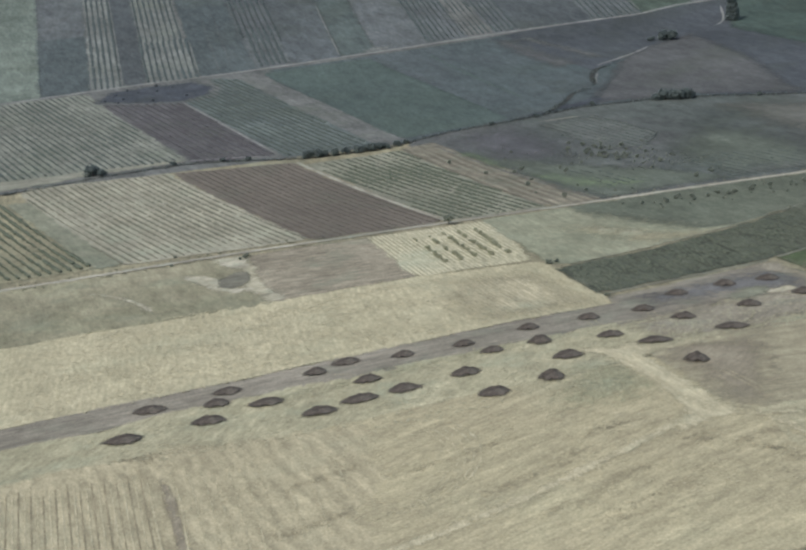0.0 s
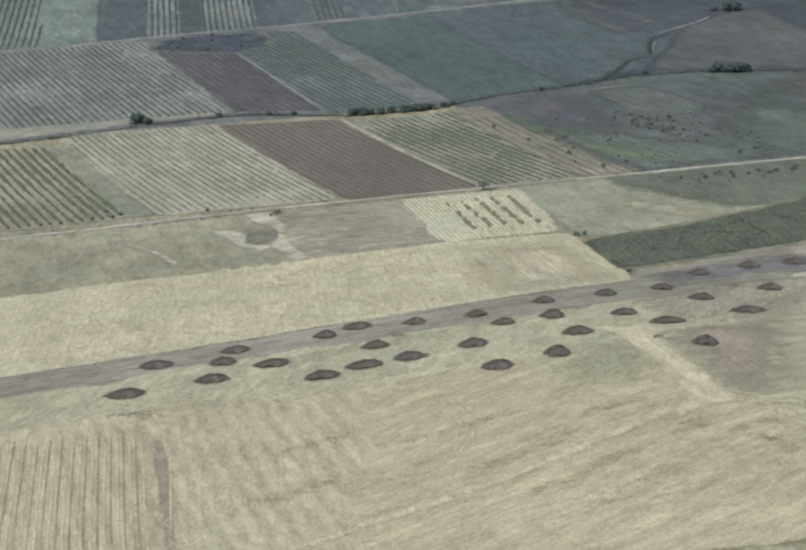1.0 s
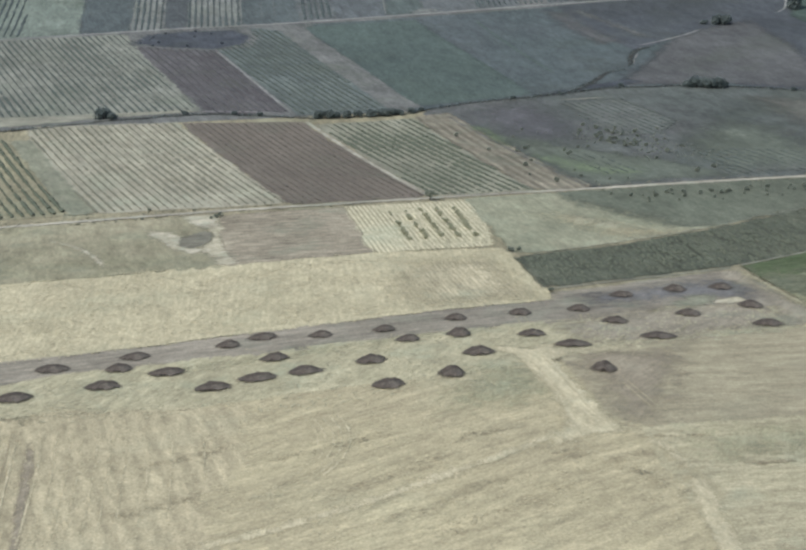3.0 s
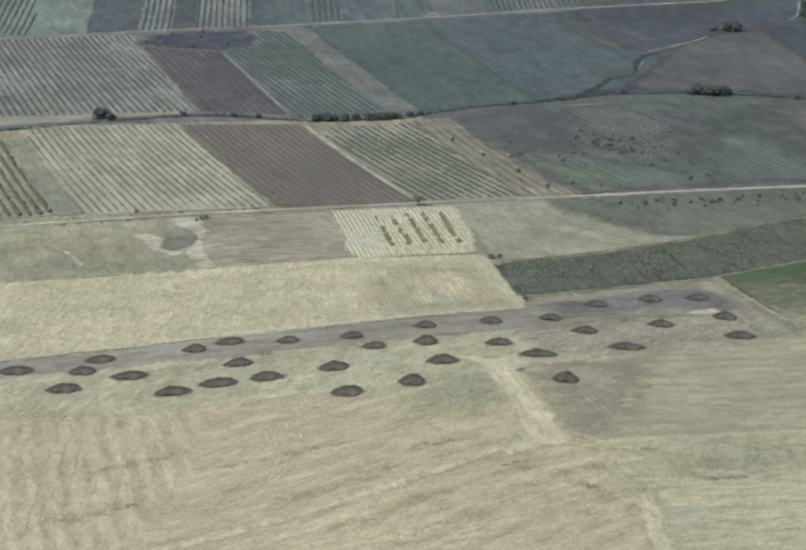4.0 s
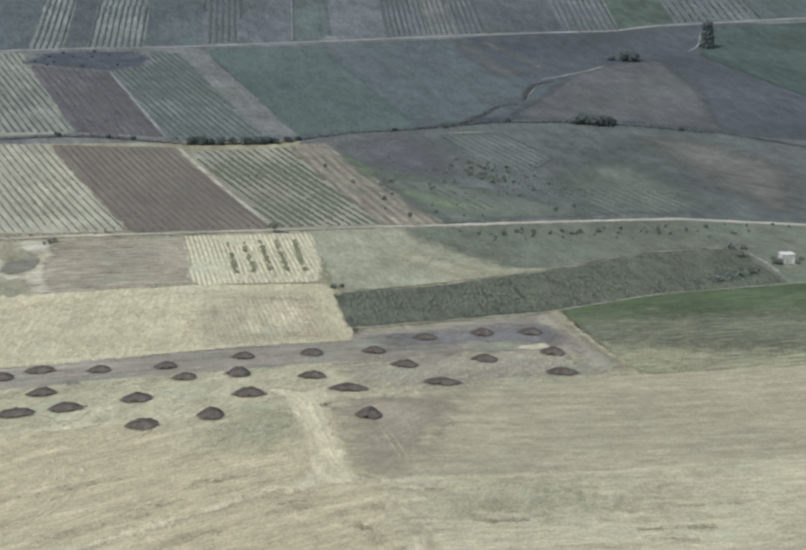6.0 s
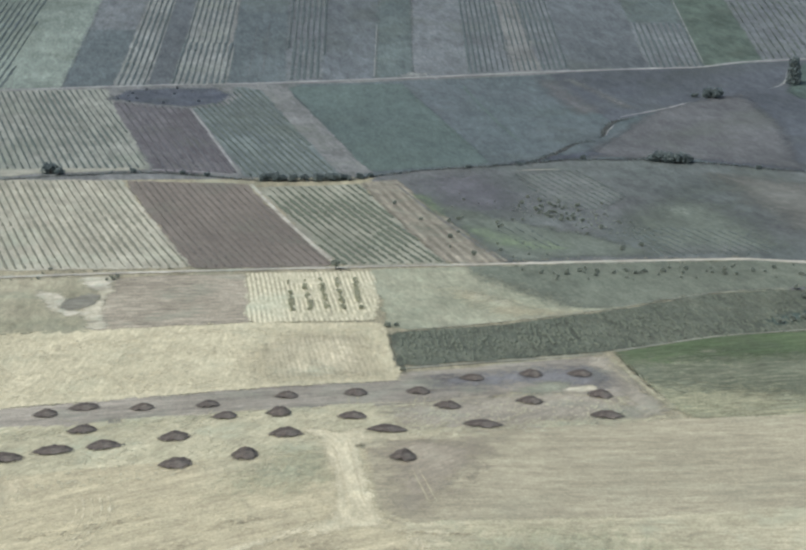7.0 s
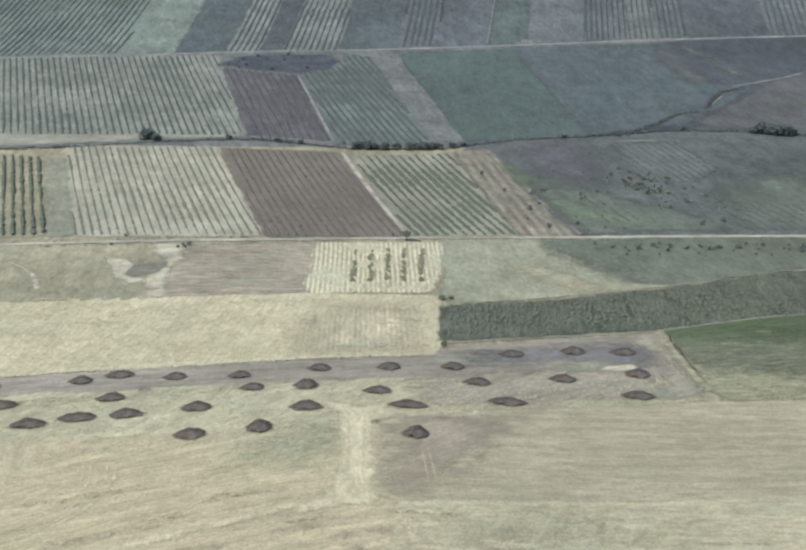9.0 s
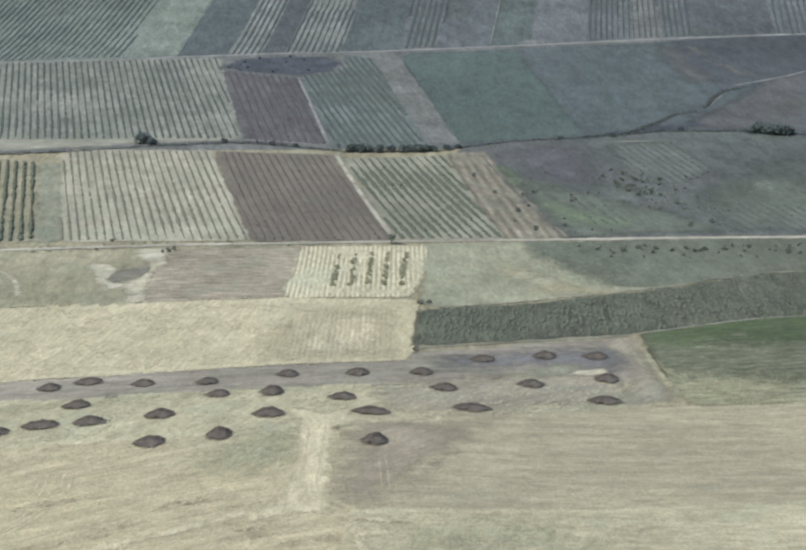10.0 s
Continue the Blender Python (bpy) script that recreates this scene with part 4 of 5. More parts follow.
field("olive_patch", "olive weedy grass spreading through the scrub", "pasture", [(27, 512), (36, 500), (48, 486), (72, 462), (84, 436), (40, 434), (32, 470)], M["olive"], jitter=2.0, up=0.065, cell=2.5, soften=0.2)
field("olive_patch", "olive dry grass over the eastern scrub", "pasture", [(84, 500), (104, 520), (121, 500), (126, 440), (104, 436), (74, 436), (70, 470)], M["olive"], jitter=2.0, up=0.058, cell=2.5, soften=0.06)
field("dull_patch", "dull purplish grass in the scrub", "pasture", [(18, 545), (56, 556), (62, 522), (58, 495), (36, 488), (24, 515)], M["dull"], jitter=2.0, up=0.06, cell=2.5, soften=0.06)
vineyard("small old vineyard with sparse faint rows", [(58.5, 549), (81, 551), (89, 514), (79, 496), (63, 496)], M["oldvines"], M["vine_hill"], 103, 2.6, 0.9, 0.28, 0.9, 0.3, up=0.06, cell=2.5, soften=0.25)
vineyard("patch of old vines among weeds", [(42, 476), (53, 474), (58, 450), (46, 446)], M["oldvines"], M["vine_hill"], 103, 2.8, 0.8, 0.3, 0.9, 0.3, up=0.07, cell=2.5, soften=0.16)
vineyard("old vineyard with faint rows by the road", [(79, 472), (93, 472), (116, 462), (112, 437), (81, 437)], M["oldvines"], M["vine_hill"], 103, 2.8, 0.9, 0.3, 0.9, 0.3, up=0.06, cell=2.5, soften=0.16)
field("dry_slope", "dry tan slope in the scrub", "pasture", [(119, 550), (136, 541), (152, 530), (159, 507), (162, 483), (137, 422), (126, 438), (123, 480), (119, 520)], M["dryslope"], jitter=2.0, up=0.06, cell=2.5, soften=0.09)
ribbon("field_margin", "pale straw edge above the old vineyard", "path", [(58, 551), (69, 552), (78, 552)], 1.6, M["margin"], loose=1.7)
ribbon("field_margin", "pale margin beside the fallow strip", "path", [(18.5, 539), (29.5, 483), (39.3, 433)], 1.2, M["hillgrey"], loose=1.1)

# ---- dark vineyard and green crop ----
vineyard("dense dark green vineyard", [(4, 362), (27, 368), (55, 379), (84, 394), (106.8, 397.5), (107.8, 384), (107.2, 361.5), (74, 355), (47, 344), (18, 337), (4, 333)], M["darkvine"], M["vine_dark"], 89, 1.3, 0.7, 0.26, 1.3, 0.42, 0.985, 0.4)
field("crop_field", "yellowing crop in faint lines", "field", [(50.5, 343), (74, 354), (113, 361), (160, 372), (160, 312), (87, 298), (54.5, 296), (52.5, 312)], M["ripecrop"])
field("crop_field", "grey-green crop in broken lines", "field", [(50.5, 343), (74, 354), (113, 361), (160, 372), (160, 316), (87, 300), (54.5, 298), (52.5, 312)], M["thincrop"], up=0.06, cell=2.5, fade=((50, 309), -0.2, 0.09))
field("crop_field", "lush green crop", "field", [(50.5, 343), (74, 354), (113, 361), (160, 372), (160, 330), (87, 318), (52.5, 312)], M["crop"], up=0.075, cell=2.5, fade=((50, 328), 0.1, 0.09))
ribbon("farm_path", "pale path beside the crop", "path", [(47.6, 343), (49.6, 323), (51.6, 305), (53.6, 295)], 3.1, M["palegrass"], loose=0.9)
ribbon("wheel_track", "faint pale track at the field corner", "track", [(46, 339), (47.5, 322), (50, 306)], 1.2, M["palestubble"], loose=0.6)
ribbon("field_margin", "straw margin between crop and vineyard", "path", [(50, 344), (74, 355), (113, 362), (160, 373)], 0.8, M["margin"])
ribbon("field_margin", "straw margin above the dark vineyard", "path", [(4, 364), (27, 370), (55, 381), (84, 396), (109, 400)], 0.6, M["margin"], loose=1.2)
ribbon("field_margin", "straw margin between vineyard and heaps", "path", [(4, 331), (18, 335), (47, 342)], 0.8, M["margin"])
ribbon("farm_path", "pale path to a hut", "path", [(107.5, 398), (108.6, 391), (109.2, 384), (109, 375), (107.8, 364)], 1.8, M["margin"], loose=1.2)
field("rough_grass", "dark rough grass round the hut", "grass", [(107, 401), (120, 399), (160, 378), (160, 368), (107, 358), (107.5, 378)], M["darkmeadow"], up=0.055)
field("rough_grass", "dark green rank grass at the vineyard corner", "grass", [(86, 362), (96, 364.5), (105, 371), (105, 378), (97, 375), (90, 369)], M["hillwood"], jitter=1.2, step=2.5, up=0.06, cell=2.0, soften=0.3)
for x, y in ((106.3, 398.3), (112, 399)):
    field("bare_patch", "small pale bare patch near a hut", "bare soil", [(x - 1.6, y - 0.8), (x + 1.4, y - 1.0), (x + 1.7, y + 0.8), (x - 1.3, y + 1.0)], M["hillgrey"], jitter=0.3, step=1.0, up=0.1, cell=0.8, soften=1.0)
for x, y, k in ((69.8, 342.7, 1.1), (70.7, 337.2, 0.7)):
    field("bare_patch", "small pale gap in the green crop", "bare soil", [(x - k, y - k), (x + 0.8 * k, y - k), (x + k, y + 0.7 * k), (x - 0.7 * k, y + k)], M["thincrop"], jitter=0.3, step=1.0, up=0.12, cell=0.8, soften=0.8)

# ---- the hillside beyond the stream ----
# no mist in the air: the hillside's colours hold the haze themselves
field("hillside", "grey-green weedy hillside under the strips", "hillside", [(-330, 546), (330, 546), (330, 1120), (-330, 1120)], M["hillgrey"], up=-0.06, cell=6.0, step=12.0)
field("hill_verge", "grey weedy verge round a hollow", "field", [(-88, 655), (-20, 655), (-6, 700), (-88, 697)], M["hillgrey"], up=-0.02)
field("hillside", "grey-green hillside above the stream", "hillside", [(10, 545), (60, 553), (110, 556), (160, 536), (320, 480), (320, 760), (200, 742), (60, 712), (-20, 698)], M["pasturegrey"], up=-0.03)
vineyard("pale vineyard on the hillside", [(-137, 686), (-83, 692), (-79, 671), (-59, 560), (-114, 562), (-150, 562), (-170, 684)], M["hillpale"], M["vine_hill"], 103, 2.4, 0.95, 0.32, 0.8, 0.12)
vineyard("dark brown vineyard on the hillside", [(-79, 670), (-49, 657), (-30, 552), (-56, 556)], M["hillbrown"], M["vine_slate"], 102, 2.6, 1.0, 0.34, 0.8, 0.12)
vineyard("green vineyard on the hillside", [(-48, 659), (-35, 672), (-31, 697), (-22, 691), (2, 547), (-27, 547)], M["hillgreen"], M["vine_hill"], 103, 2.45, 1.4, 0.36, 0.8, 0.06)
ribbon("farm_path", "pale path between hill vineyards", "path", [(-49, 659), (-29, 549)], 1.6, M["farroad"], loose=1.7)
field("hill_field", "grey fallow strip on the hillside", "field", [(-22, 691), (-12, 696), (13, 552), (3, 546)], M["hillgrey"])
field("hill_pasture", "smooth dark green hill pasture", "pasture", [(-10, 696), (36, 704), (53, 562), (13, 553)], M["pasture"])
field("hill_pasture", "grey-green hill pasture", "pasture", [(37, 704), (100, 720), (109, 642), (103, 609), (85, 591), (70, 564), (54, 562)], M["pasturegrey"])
field("hill_field", "haze-tinted slate-grey fallow on the hillside", "field", [(100, 721), (160, 734), (230, 750), (300, 740), (300, 600), (260, 560), (200, 520), (157, 543), (125, 562), (150, 670), (125, 646), (108, 628)], M["violet"])
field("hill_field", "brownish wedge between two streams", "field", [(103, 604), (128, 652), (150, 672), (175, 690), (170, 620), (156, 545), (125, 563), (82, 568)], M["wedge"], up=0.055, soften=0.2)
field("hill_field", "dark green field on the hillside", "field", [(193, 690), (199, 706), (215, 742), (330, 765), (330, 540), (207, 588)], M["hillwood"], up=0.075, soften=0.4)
ribbon("field_line", "dark weedy line across the hill pasture", "path", [(36, 697), (44.3, 634), (51, 579)], 1.2, M["pasture"])
ribbon("field_line", "dark weedy line on the hillside", "path", [(60.6, 699), (64.8, 629), (67.8, 595)], 1.2, M["pasture"])
ribbon("rough_band", "pale rough band of bare ground on the hill", "path", [(105, 718), (114.5, 687), (121, 651)], 8.0, M["hillgrey"], loose=0.75)
field("hill_field", "dull pinkish field on the hillside", "field", [(90, 713), (103, 716), (110, 645), (96, 641)], M["wedge"], up=0.06, cell=2.5, soften=0.14)
field("stream_bank", "straw-coloured bank along the stream", "bank", [(-150, 546), (-112, 551), (-88, 556), (-62, 559), (-58, 562), (-114, 563), (-150, 563)], M["margin"], jitter=0.8, up=0.05, cell=2.5, soften=0.5)
ribbon("farm_path", "pale bank above the stream", "path", [(-58, 559), (-44, 556), (-30, 550)], 0.9, M["farroad"])
ribbon("farm_path", "pale bank of the side stream", "path", [(99.5, 600), (101.6, 609), (105.2, 618), (109, 626)], 0.8, M["farroad"], loose=1.2)
ribbon("stream_ditch", "dark overgrown stream ditch", "stream", [(-160, 540), (-110, 546), (-89, 552), (-64, 555), (-51, 554), (-31, 545), (-21, 541), (5, 541), (13, 546), (29, 553), (59, 559), (80, 566), (107, 564), (124, 559), (156, 542), (180, 515)], 3.6, M["ditch"], loose=0.95)
ribbon("stream_ditch", "dark winding side stream", "stream", [(62, 558), (70, 566), (77, 575), (83, 584), (85.5, 590), (88, 593), (93, 594)], 3.0, M["ditch"], 0.2, loose=1.4)
ribbon("stream_ditch", "dark bend of the side stream", "stream", [(98, 598), (99.8, 606), (102.6, 616), (106.5, 626), (112, 633.5), (119, 637)], 2.8, M["ditch"], 0.2, loose=1.8)
field("stream_scrub", "dark weedy ground where two streams meet", "scrub", [(44, 556), (62, 560), (82, 567), (96, 572), (90, 580), (78, 574), (66, 566)], M["hollow"], jitter=1.5, up=0.08, cell=2.5, soften=0.3)
ribbon("farm_path", "pale bank along the side stream", "path", [(111, 637), (124, 646.5), (136.5, 657), (148, 670)], 1.8, M["farroad"], 0.24, loose=1.5)
FAR_ROAD = [(-220, 676), (-112, 691), (-64, 699), (-22, 703), (42, 714), (93, 723.5), (130, 729.5), (167, 734), (190, 744), (215, 749), (340, 778)]
ribbon("dirt_road", "far dirt road along the hillside", "road", FAR_ROAD, 2.2, M["farroad"], 0.22)

# ---- fields above the far road ----
# side lines of the strips: x at y = 700, and its drift for each metre of y
SIDES = [(-215, 0.0), (-122.3, 0.029), (-101, 0.047), (-80, 0.057), (-67.4, 0.051), (-58.1, 0.053), (-35.9, 0.052), (-11.6, 0.042), (3, 0.069), (24, 0.085), (41, 0.085), (63.8, 0.079), (82.9, 0.079), (94.5, 0.068), (106.8, 0.089), (142.1, 0.1), (166, 0.117), (194.8, 0.108), (236, 0.12), (330, 0.12)]


def road_y(x):
    return float(np.interp(x, [p[0] for p in FAR_ROAD], [p[1] for p in FAR_ROAD]))


def upper(i, low=None, high=1040.0):
    """Outline of a strip on the upper slope, between two side lines."""
    (a, da), (b, db) = SIDES[i], SIDES[i + 1]
    at = lambda x, d, y: (x + d * (y - 700), y)
    y0, y1 = (low, low) if low else (road_y(a) + 1, road_y(b) + 1)
    return [at(a, da, y0), at(b, db, y1), at(b, db, high), at(a, da, high)]


def lean_of(i):
    return 90 - math.degrees(math.atan((SIDES[i][1] + SIDES[i + 1][1]) / 2))


# the strips' blue and violet cast is haze put into their colours
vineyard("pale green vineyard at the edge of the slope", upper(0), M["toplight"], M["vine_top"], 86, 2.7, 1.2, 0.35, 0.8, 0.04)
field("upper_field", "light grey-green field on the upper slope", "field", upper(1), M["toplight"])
# one strip in two tones: darker up to y = 784, paler beyond
field("upper_field", "slate lower part of a strip on the upper slope", "field", upper(2, high=784), M["topdark"], soften=0.5)
field("upper_field", "paler grey upper part of a strip on the slope", "field", upper(2, low=782), M["topgrey"], soften=0.5)
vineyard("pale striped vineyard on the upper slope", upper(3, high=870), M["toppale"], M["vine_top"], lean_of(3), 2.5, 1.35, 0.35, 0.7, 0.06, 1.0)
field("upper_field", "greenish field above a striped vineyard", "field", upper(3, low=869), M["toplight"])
field("upper_field", "haze-tinted violet-grey field on the upper slope", "field", upper(4), M["topviolet"])
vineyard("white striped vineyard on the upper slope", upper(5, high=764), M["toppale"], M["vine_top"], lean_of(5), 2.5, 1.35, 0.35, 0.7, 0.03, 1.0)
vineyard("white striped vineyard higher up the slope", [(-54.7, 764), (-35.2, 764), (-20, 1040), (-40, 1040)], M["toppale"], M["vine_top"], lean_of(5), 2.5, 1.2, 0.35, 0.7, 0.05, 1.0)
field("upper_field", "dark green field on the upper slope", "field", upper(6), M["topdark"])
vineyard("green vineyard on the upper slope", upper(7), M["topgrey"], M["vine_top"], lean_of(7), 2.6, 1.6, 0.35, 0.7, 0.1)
field("upper_field", "haze-tinted violet field on the upper slope", "field", upper(8), M["topviolet"])
field("upper_field", "haze-tinted dull violet-green field on the upper slope", "field", upper(9), M["topgreen"], soften=0.4)
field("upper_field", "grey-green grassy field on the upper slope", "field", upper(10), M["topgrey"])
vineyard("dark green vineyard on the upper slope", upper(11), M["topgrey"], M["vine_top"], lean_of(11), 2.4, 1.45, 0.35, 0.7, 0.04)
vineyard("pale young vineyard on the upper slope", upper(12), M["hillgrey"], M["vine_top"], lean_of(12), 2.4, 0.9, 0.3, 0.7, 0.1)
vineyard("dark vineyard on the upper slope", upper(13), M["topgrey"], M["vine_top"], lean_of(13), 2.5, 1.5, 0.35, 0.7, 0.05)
field("upper_field", "broad haze-tinted violet field on the upper slope", "field", upper(14), M["topviolet"])
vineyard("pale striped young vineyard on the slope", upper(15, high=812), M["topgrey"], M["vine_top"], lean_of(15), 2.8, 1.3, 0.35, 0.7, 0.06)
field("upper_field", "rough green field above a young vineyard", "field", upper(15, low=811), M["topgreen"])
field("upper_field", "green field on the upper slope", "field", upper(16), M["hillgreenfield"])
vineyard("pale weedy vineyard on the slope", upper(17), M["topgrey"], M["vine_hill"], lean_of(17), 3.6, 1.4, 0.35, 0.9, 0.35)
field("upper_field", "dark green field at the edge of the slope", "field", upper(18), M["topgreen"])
for i, y0, y1, wide in ((3, 700, 1000, 1.0), (4, 700, 1000, 1.0), (6, 703, 762, 1.1), (9, 712, 800, 0.8), (16, 738, 860, 1.2)):
    x, d = SIDES[i]
    ribbon("field_margin", "pale margin between strips on the slope", "path", [(x + d * (y - 700), y) for y in (y0, (y0 + y1) / 2, y1)], wide, M["toppale"], loose=1.4)
for x in (-27, -21.5):
    ribbon("field_line", "faint pale line in a dark green field", "path", [(x, 708), (x + 5, 800)], 0.8, M["topgrey"], loose=1.1)
field("bare_patch", "pale bare smudge beside the far road", "bare soil", [(36, 713.5), (47, 715.5), (50, 722), (42, 724), (37, 720)], M["toppale"], jitter=1.0, step=2, up=0.06, cell=2.0, soften=0.3)

# ---- heaps of earth: x, y, width, depth, height, lean, tail ----
HEAPS_FAR = [(39.2, 325.9, 4.9, 4.2, 1.3, 0.3), (29.4, 325.8, 4.5, 4.4, 1.5, 0.2), (17.3, 322.7, 5, 4, 1.2, 0.2), (5.6, 312, 4.3, 4.2, 1.5, 0.1), (-6.4, 311.1, 4.3, 4.4, 1.4, 0.2), (-19.4, 309.8, 4.2, 3.8, 1.4, 0.4), (-33.9, 305.6, 4.2, 3.8, 1.4, 0.2), (-46, 306.2, 4.5, 3.8, 1.3, 0.3), (-56.8, 309, 5.6, 4, 1.2, 0.5), (-63.5, 305.6, 4.6, 4, 1.4, 0.2), (-80.8, 303.6, 5.6, 4, 1.2, 0.5), (-95.9, 299.8, 6.4, 4.2, 1.3, 0.3)]
HEAPS_MID = [(40.2, 310.4, 4.6, 4.6, 1.6, 0.2), (25.9, 305.6, 4.8, 4.2, 1.5, 0.2), (9.9, 301.2, 4.8, 4.2, 1.5, 0.2), (-8, 293.6, 5, 4.2, 1.3, 0.3), (-21, 297.1, 4.4, 4.8, 1.9, 0.2), (-30.7, 296.7, 4.4, 4, 1.3, 0.4), (-55.7, 293.5, 5, 4, 1.5, 0.2), (-75.3, 291.5, 6.6, 4.4, 1.4, 0.3), (-83.7, 296.6, 4.9, 4.2, 1.5, 0.1)]
HEAPS_NEAR = [(38.6, 296.4, 5.8, 4, 1.4, 0.1), (14.8, 289, 6.6, 4, 1.3, 0), (-2.5, 284.6, 6.8, 4, 1.3, -0.2), (-20.1, 283, 5.7, 4.2, 1.6, 0.2), (-39.2, 284.7, 5.6, 4.2, 1.6, 0.2), (-51.3, 283, 5.4, 4.6, 1.5, 0.1, 0.35), (-59.7, 282.3, 6.7, 4.2, 1.4, 0.3), (-67.6, 279.7, 6.2, 4.4, 1.6, 0.1), (-86.5, 286.8, 6.2, 4.4, 1.5, 0.3), (-101.9, 284.1, 6.8, 4.6, 1.5, 0.4)]
HEAPS_FRONT = [(-1, 268.2, 4.2, 4.4, 2, -0.1), (-27, 271.4, 4.2, 5.2, 2, 0.1), (-38.3, 269.3, 5.4, 4.6, 1.5, 0.2)]
for n, (x, y, wide, deep, tall, lean, *tail) in enumerate(HEAPS_FAR + HEAPS_MID + HEAPS_NEAR + HEAPS_FRONT):
    ob = heap(x, y, wide, deep, tall, lean, 11 + n, *tail)
    if tail:
        text = "dark earth mound with a spilled tail on straw"
    elif n < len(HEAPS_FAR):
        text = "dark dumped earth mound on grey tilled strip"
    elif tall >= 1.9:
        text = "tall rounded dark earth mound on dry grass"
    elif wide >= 6:
        text = "long low dark earth mound on dry grass"
    else:
        text = "dark dumped earth mound on dry grass"
    tagged(ob, text, "earth mound", "dumped earth mounds")

# ---- shrubs and trees ----
rng = random.Random(4)
shrubs = [plant("shrub", "low dark shrub on grey pasture", "shrub", "shrubs in the pasture", 0.9, 1.3, 0.28, 90, M["leaf"], 20 + i) for i in range(3)]
SCRUB = [(33, 486), (35, 488), (44, 480), (45, 477), (49, 484), (58, 513), (58, 496), (60, 500), (63, 503), (64, 487), (64, 500), (62, 493), (66, 497), (68, 490), (70, 494), (67, 485), (63, 482), (60, 487), (72, 471), (67, 464), (65, 483), (69, 481), (73, 445), (79, 449), (71, 500), (66, 505), (55, 505), (61, 508)]
places = [(x, y, rng.uniform(0.5, 1.0)) for x, y in SCRUB]
places += [(rng.gauss(65, 7), rng.gauss(492, 9), rng.uniform(0.35, 0.7)) for _ in range(20)]
places += [(rng.uniform(24, 80), rng.uniform(438, 520), rng.uniform(0.3, 0.6)) for _ in range(14)]
ROADSIDE = [(43, 424), (49, 420), (52, 418), (57, 420), (58, 423), (62, 421), (64, 417), (65, 418), (68, 420), (70, 418), (72, 420), (75, 415), (77, 420), (82, 418), (84, 421), (88, 419), (92, 417), (95, 420), (100, 418), (104, 416), (46, 419), (54, 424), (60, 416), (67, 414), (80, 424), (97, 424), (107, 421), (112, 414), (90, 423)]
places += [(x + rng.uniform(-1, 1), y + rng.uniform(-1.5, 1), rng.uniform(0.4, 0.85)) for x, y in ROADSIDE]
places += [(rng.uniform(42, 130), rng.uniform(410, 424), rng.uniform(0.3, 0.6)) for _ in range(26)]
places += [(17, 507, 0.8), (22.7, 486.4, 0.75), (28.6, 463.4, 0.8), (32.7, 442.8, 0.8), (30.5, 482.6, 0.7), (33.8, 485.7, 0.7), (43.6, 475.2, 0.7), (4, 369, 0.9), (6, 369, 0.7), (111.2, 380.5, 1.4), (111.6, 379.2, 1.1), (116.4, 379.4, 0.8), (118.5, 383, 0.8), (92, 365.4, 0.9), (95, 367, 1.1), (98.5, 368.6, 1.0), (102, 371, 1.1), (104, 374, 0.9), (108, 396, 1.2), (106, 398, 1.0), (105, 388, 1.1), (-60.6, 421.8, 0.8), (-59.2, 424, 0.7), (-61.6, 420.6, 0.6), (-79, 423.5, 0.55), (-77, 433.5, 0.55), (4, 329, 0.7)]
plant_out(shrubs, places, rng)

bushes = [plant("bush", "dark bush in the stream hedge", "bush", "bushes along the stream", 2.1, 2.3, 0.36, 420, M["leaf_far"], 40 + i) for i in range(3)]
STREAM = [(-90, 555, 1.3), (-87, 554, 0.9), (-64, 556, 0.6), (-22, 542, 0.9), (-19, 541, 1.0), (-16, 542, 1.0), (-13, 541, 0.9), (-9, 541, 0.8), (-5, 541, 1.0), (-2, 541, 1.0), (1, 541, 1.1), (4, 541, 0.9), (9, 543, 0.7), (12, 545, 0.6), (108, 562.5, 1.1), (110, 560.5, 1.3), (112.5, 561, 1.4), (115, 559.5, 1.4), (117.5, 559, 1.3), (119.5, 560, 0.9), (62, 559, 0.5), (156, 679, 1.4), (160, 678, 1.5), (152, 680, 0.9), (85, 567, 0.5), (-40, 549, 0.5), (-48, 553, 0.5), (140, 549, 0.6), (45, 556, 0.5)]
plant_out(bushes, STREAM, rng)

road_tree = plant("tree", "small dark tree beside the dirt road", "tree", "", 1.3, 3.4, 0.32, 200, M["leaf"], 61)
plant_out([road_tree], [(-4.6, 428, 1.0)], rng)
tall_tree = tagged(new("tree"), "tall dark columnar tree by a far path", "tree")
part("trunk", stem_mesh("trunk", 5.0, 0.4, 5, M["bark"], 62), tall_tree)
part("crown", crown_mesh("crown", [(0.3 * math.sin(k * 2.1), 0.4 * math.cos(k * 1.7), 1.8 + 1.3 * k, 3.4 - 0.17 * k) for k in range(9)], 0.6, 1900, M["leaf_far"], 62), tall_tree)
plant_out([tall_tree], [(200.6, 706.5, 0.9)], rng)

ribbon("farm_path", "pale path below a tall tree", "path", [(187, 697.5), (193, 702), (196.6, 707), (202, 720), (208, 737)], 1.3, M["farroad"], 0.2, loose=1.5)
saplings = [plant("orchard_tree", "small dusty orchard tree in straw", "tree", "orchard trees in rows", 0.7, 0.85, 0.2, 70, M["leaf_dusty"], 70 + i) for i in range(3)]
spots = []
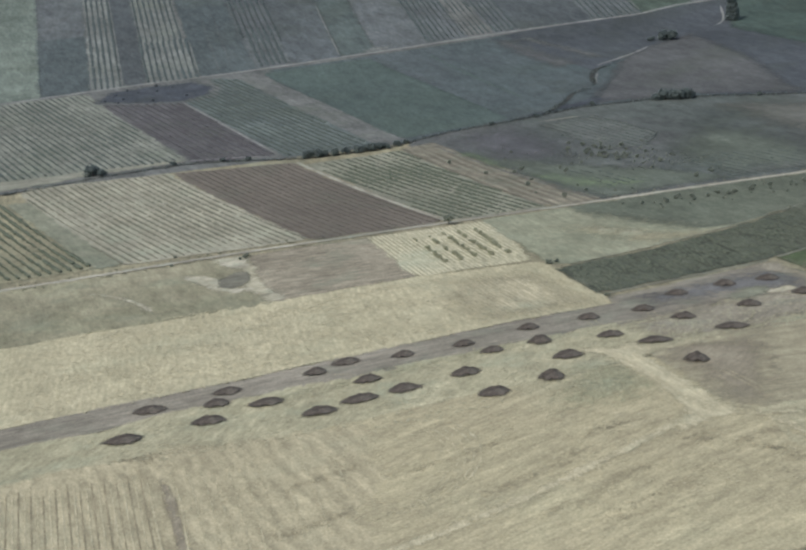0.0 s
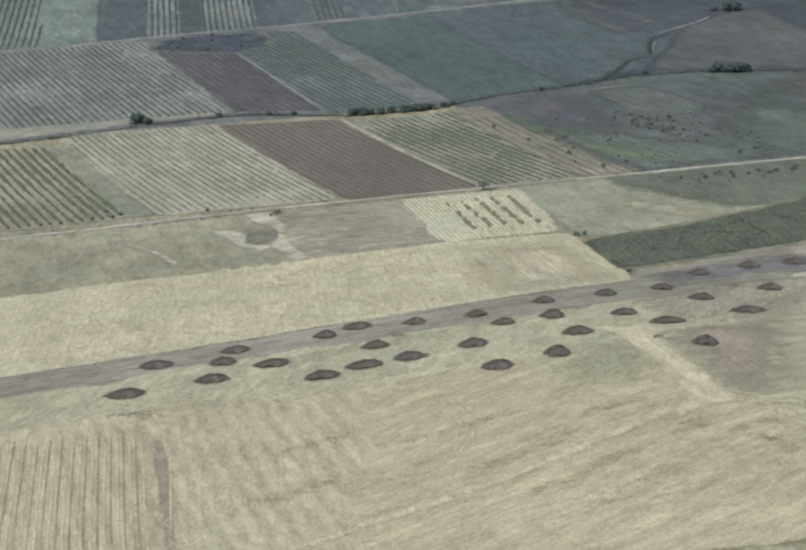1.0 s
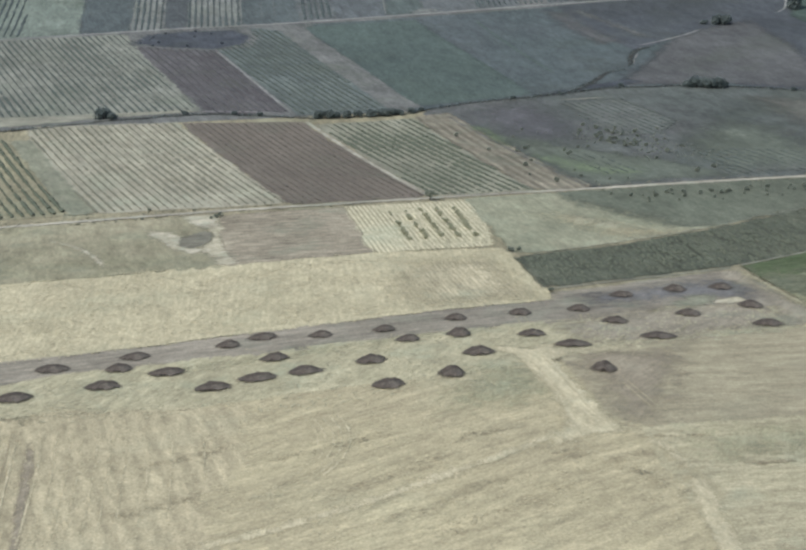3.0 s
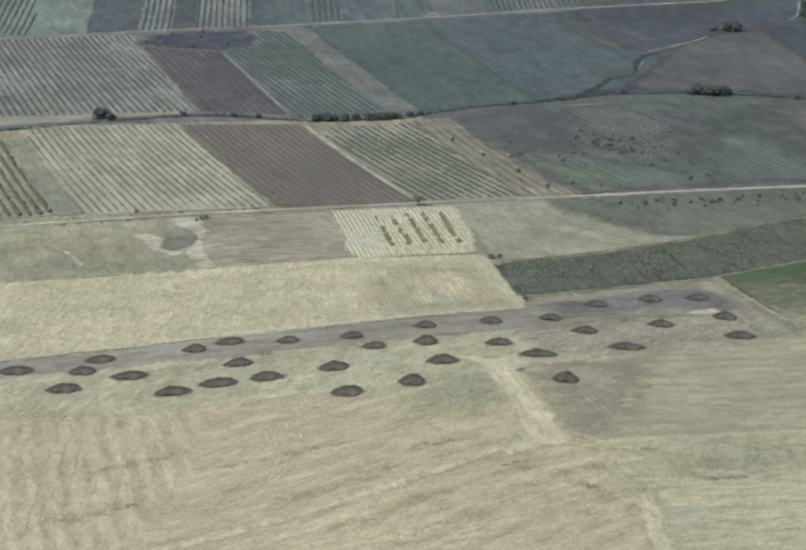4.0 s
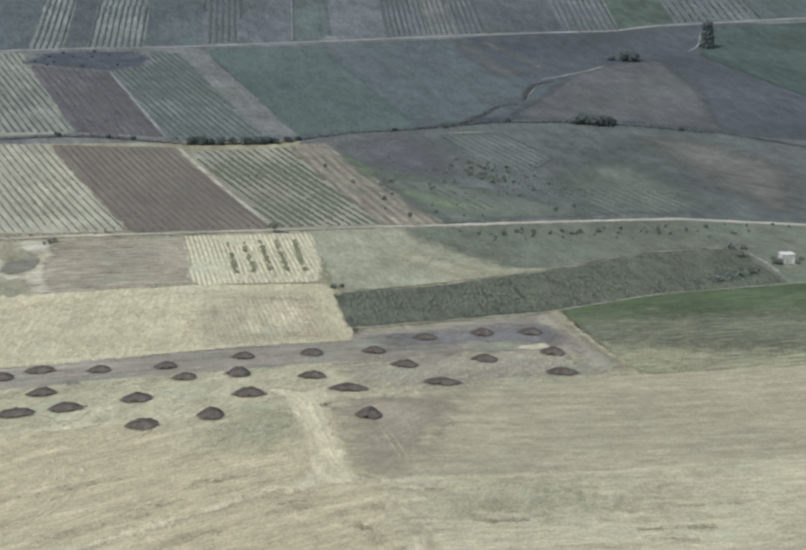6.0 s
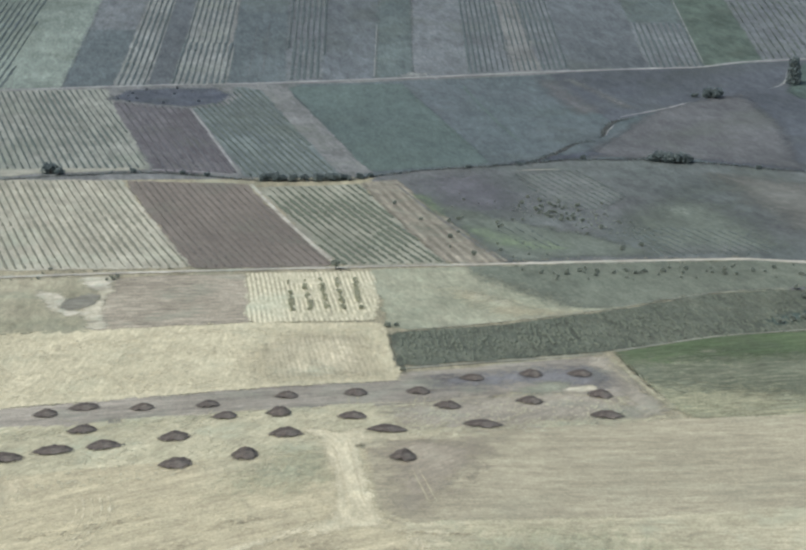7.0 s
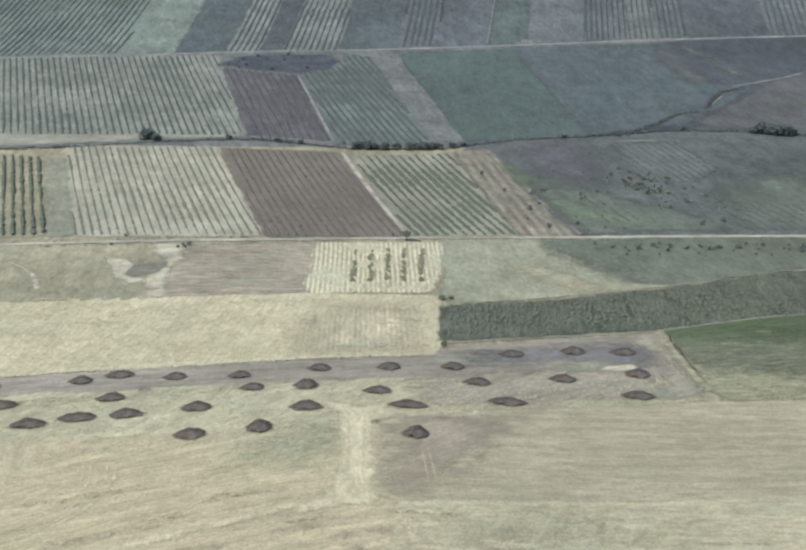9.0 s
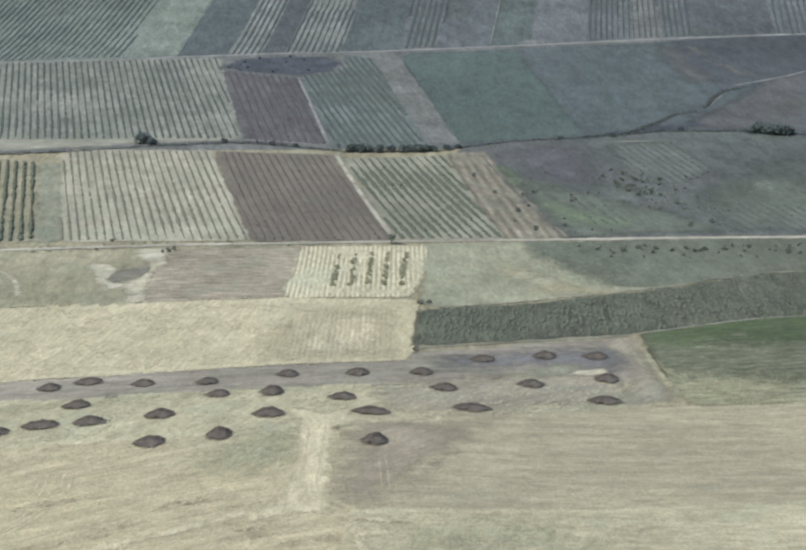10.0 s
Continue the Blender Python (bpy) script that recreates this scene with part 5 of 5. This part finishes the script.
for x0, x1 in ((-17, -16.5), (-13, -12.6), (-9, -8.6), (-5, -4.8), (-0.5, -0.8)):
    for k in range(24):
        y = 417 - 1.35 * k + rng.uniform(-0.4, 0.4)
        if rng.random() < 0.72:
            spots.append((x0 + (x1 - x0) * k / 23 + rng.uniform(-0.3, 0.3), y, rng.uniform(0.55, 1.15)))
plant_out(saplings, spots, rng)

field("hollow_rim", "pale grassy rim round a dark hollow", "grass", [(-82, 671), (-77, 692), (-57, 697.5), (-38, 698), (-29, 683), (-35, 661), (-50, 654.5), (-66, 660)], M["hillgrey"], up=0.055, cell=2.5, soften=0.4)
field("grove_floor", "dark purplish hollow of low scrub", "scrub", [(-80, 673), (-74, 690), (-57, 694.5), (-40, 695), (-33, 682), (-38, 665), (-50, 659), (-65, 664)], M["hollow"], up=0.09, cell=2.0, soften=0.35)

scrubs = [plant("scrub_bush", "low dark scrub bush in a hollow", "bush", "scrub in the hillside hollow", 1.0, 0.9, 0.3, 90, M["leaf_hollow"], 90 + i) for i in range(3)]
spots = []
while len(spots) < 12:
    x, y = rng.uniform(-80, -33), rng.uniform(659, 695)
    if ((x + 57) / 22) ** 2 + ((y - 678) / 15) ** 2 < 1 and rng.random() < 1.15 - (x + 80) / 60:
        spots.append((x, y, rng.uniform(0.4, 0.85)))
plant_out(scrubs, spots, rng)


# ---- tufts of straw ----
def tufts(name, label, corners, count, size, material, seed):
    """Tufts of straw scattered unevenly over a field."""
    rnd = np.random.default_rng(seed)
    xs, ys = [c[0] for c in corners], [c[1] for c in corners]
    got = []
    while len(got) < count:
        x, y = rnd.uniform(min(xs), max(xs)), rnd.uniform(min(ys), max(ys))
        inside = False
        for (x0, y0), (x1, y1) in zip(corners, corners[1:] + corners[:1]):
            if (y0 > y) != (y1 > y) and x < x0 + (x1 - x0) * (y - y0) / (y1 - y0):
                inside = not inside
        if inside and noise.noise(Vector((x * 0.11, y * 0.11, seed))) + rnd.normal(0, 0.3) > -0.05:
            got.append((x, y))
    P = np.array(got)
    z = height(P[:, 0], P[:, 1])
    verts, faces = [], []
    for (x, y), zz in zip(got, z):
        s = size * rnd.uniform(0.5, 1.5)
        a0 = rnd.uniform(0, math.tau)
        for k in range(3):
            a = a0 + k * 2.1
            n = len(verts)
            dx, dy = math.cos(a), math.sin(a)
            verts += [(x - dy * s * 0.6, y + dx * s * 0.6, zz + 0.09), (x + dy * s * 0.6, y - dx * s * 0.6, zz + 0.09), (x + dx * s * 0.8, y + dy * s * 0.8, zz + 0.05 + s * rnd.uniform(0.06, 0.2))]
            faces.append((n, n + 1, n + 2))
    return tagged(new(name, mesh_of(name, verts, faces, material)), label, "straw", "", "stuff")


tufts("straw_tufts", "rough straw tufts over stubble", [(3, 370), (-60, 370), (-120, 364), (-120, 306), (-65, 315), (-22, 320), (3, 324)], 5000, 0.34, M["straw_blades"], 1)
tufts("grass_tufts", "dry grass tufts among mounds", [(46, 309), (38, 292), (-9, 277), (-22, 262), (-60, 262), (-110, 272), (-110, 290), (-60, 297), (3, 302)], 2500, 0.36, M["weed_blades"], 2)
tufts("straw_tufts", "loose straw over the harvested field", [(-10, 265), (-60, 262), (-98, 268), (-98, 200), (-4, 200), (-4, 236)], 2500, 0.26, M["straw_blades"], 3)


def verge(name, label, category, line, count, wide, size, tall, material, seed):
    """Tangled weeds along a line: loose sprays of blades, thick and thin by turns."""
    rnd = np.random.default_rng(seed)
    verts, faces = [], []
    legs = [math.hypot(b[0] - a[0], b[1] - a[1]) for a, b in zip(line, line[1:])]
    ends = np.cumsum([0] + legs)
    for _ in range(count):
        d = rnd.uniform(0, ends[-1])
        i = min(int(np.searchsorted(ends, d, "right")) - 1, len(legs) - 1)
        f = (d - ends[i]) / legs[i]
        x = line[i][0] + (line[i + 1][0] - line[i][0]) * f + rnd.normal(0, wide)
        y = line[i][1] + (line[i + 1][1] - line[i][1]) * f + rnd.normal(0, wide)
        if noise.noise(Vector((x * 0.09, y * 0.09, seed))) + rnd.normal(0, 0.2) < -0.08:
            continue
        z = lift(x, y, 0.1)
        s = size * rnd.uniform(0.5, 1.5)
        for _ in range(5):
            a, n = rnd.uniform(0, math.tau), len(verts)
            dx, dy, h = math.cos(a), math.sin(a), tall * rnd.uniform(0.4, 1.2)
            verts += [(x - dy * s * 0.5, y + dx * s * 0.5, z), (x + dy * s * 0.5, y - dx * s * 0.5, z), (x + dx * s * 0.8, y + dy * s * 0.8, z + h)]
            faces.append((n, n + 1, n + 2))
    return tagged(new(name, mesh_of(name, verts, faces, material)), label, category, "", "stuff")


verge("stream_weeds", "dark weeds crowding the stream ditch", "weeds", [(-150, 541), (-110, 546), (-89, 552), (-64, 555), (-51, 554), (-31, 545), (-21, 541), (5, 541), (13, 546), (29, 553), (59, 559), (80, 566), (107, 564), (124, 559), (156, 542)], 420, 0.9, 0.6, 0.35, M["leaf_far"], 31)
verge("stream_weeds", "dark weeds along the winding side stream", "weeds", [(62, 558), (77, 575), (83, 584), (86, 591), (93, 594), (98, 599), (100, 607), (104, 619), (108, 628), (118, 636)], 150, 0.8, 0.6, 0.3, M["leaf_far"], 32)
verge("road_verge", "dusty weeds along the dirt road", "weeds", [(-150, 424), (-102, 428), (-56, 432), (10, 434), (75, 435), (103, 434)], 260, 0.7, 0.5, 0.16, M["dusty_weed"], 33)
verge("road_verge", "dry weeds below the dirt road", "weeds", [(-150, 418), (-102, 422), (-56, 426), (10, 428), (75, 429), (103, 429)], 200, 0.6, 0.5, 0.14, M["dusty_weed"], 34)
verge("field_edge", "rough weeds along the dark vineyard", "weeds", [(4, 364), (27, 370), (55, 381), (84, 396), (109, 400)], 120, 0.5, 0.4, 0.12, M["dusty_weed"], 35)
verge("field_edge", "dry weeds along the stubble edge", "weeds", [(3, 372), (-26, 375.5), (-60, 372), (-105, 367)], 200, 0.5, 0.4, 0.14, M["weed_blades"], 36)
verge("field_edge", "dry weeds between straw and tilled strip", "weeds", [(3, 321), (-22, 317), (-41, 314), (-65, 312), (-108, 305)], 200, 0.4, 0.35, 0.14, M["weed_blades"], 37)
verge("scrub_weeds", "thin weeds scattered over grey pasture", "weeds", [(52, 500), (62, 494), (72, 486), (66, 476), (78, 470)], 260, 6.0, 0.45, 0.3, M["leaf"], 39)


# ---- hut ----
def box(name, lo, hi, material, parent, label=""):
    bm = bmesh.new()
    bmesh.ops.create_cube(bm, size=1)
    for v in bm.verts:
        v.co = [lo[i] + (v.co[i] + 0.5) * (hi[i] - lo[i]) for i in range(3)]
    bmesh.ops.bevel(bm, geom=bm.edges[:], offset=0.03, segments=1, affect="EDGES")
    me = bpy.data.meshes.new(name)
    bm.to_mesh(me)
    bm.free()
    me.materials.append(material)
    return part(name, me, parent, label)


hut = tagged(new("hut"), "small white flat-roofed hut beside vines", "hut")
hut.location = (114, 381, lift(114, 381))
box("wall", (-1.55, -1.4, -0.4), (1.55, 1.4, 2.25), M["plaster"], hut)
box("roof", (-1.65, -1.5, 2.25), (1.65, 1.5, 2.4), M["roofing"], hut, "pale flat concrete roof")
box("shutter", (-0.6, -1.46, 0.1), (0.9, -1.36, 1.7), M["door"], hut, "grey steel shutter")
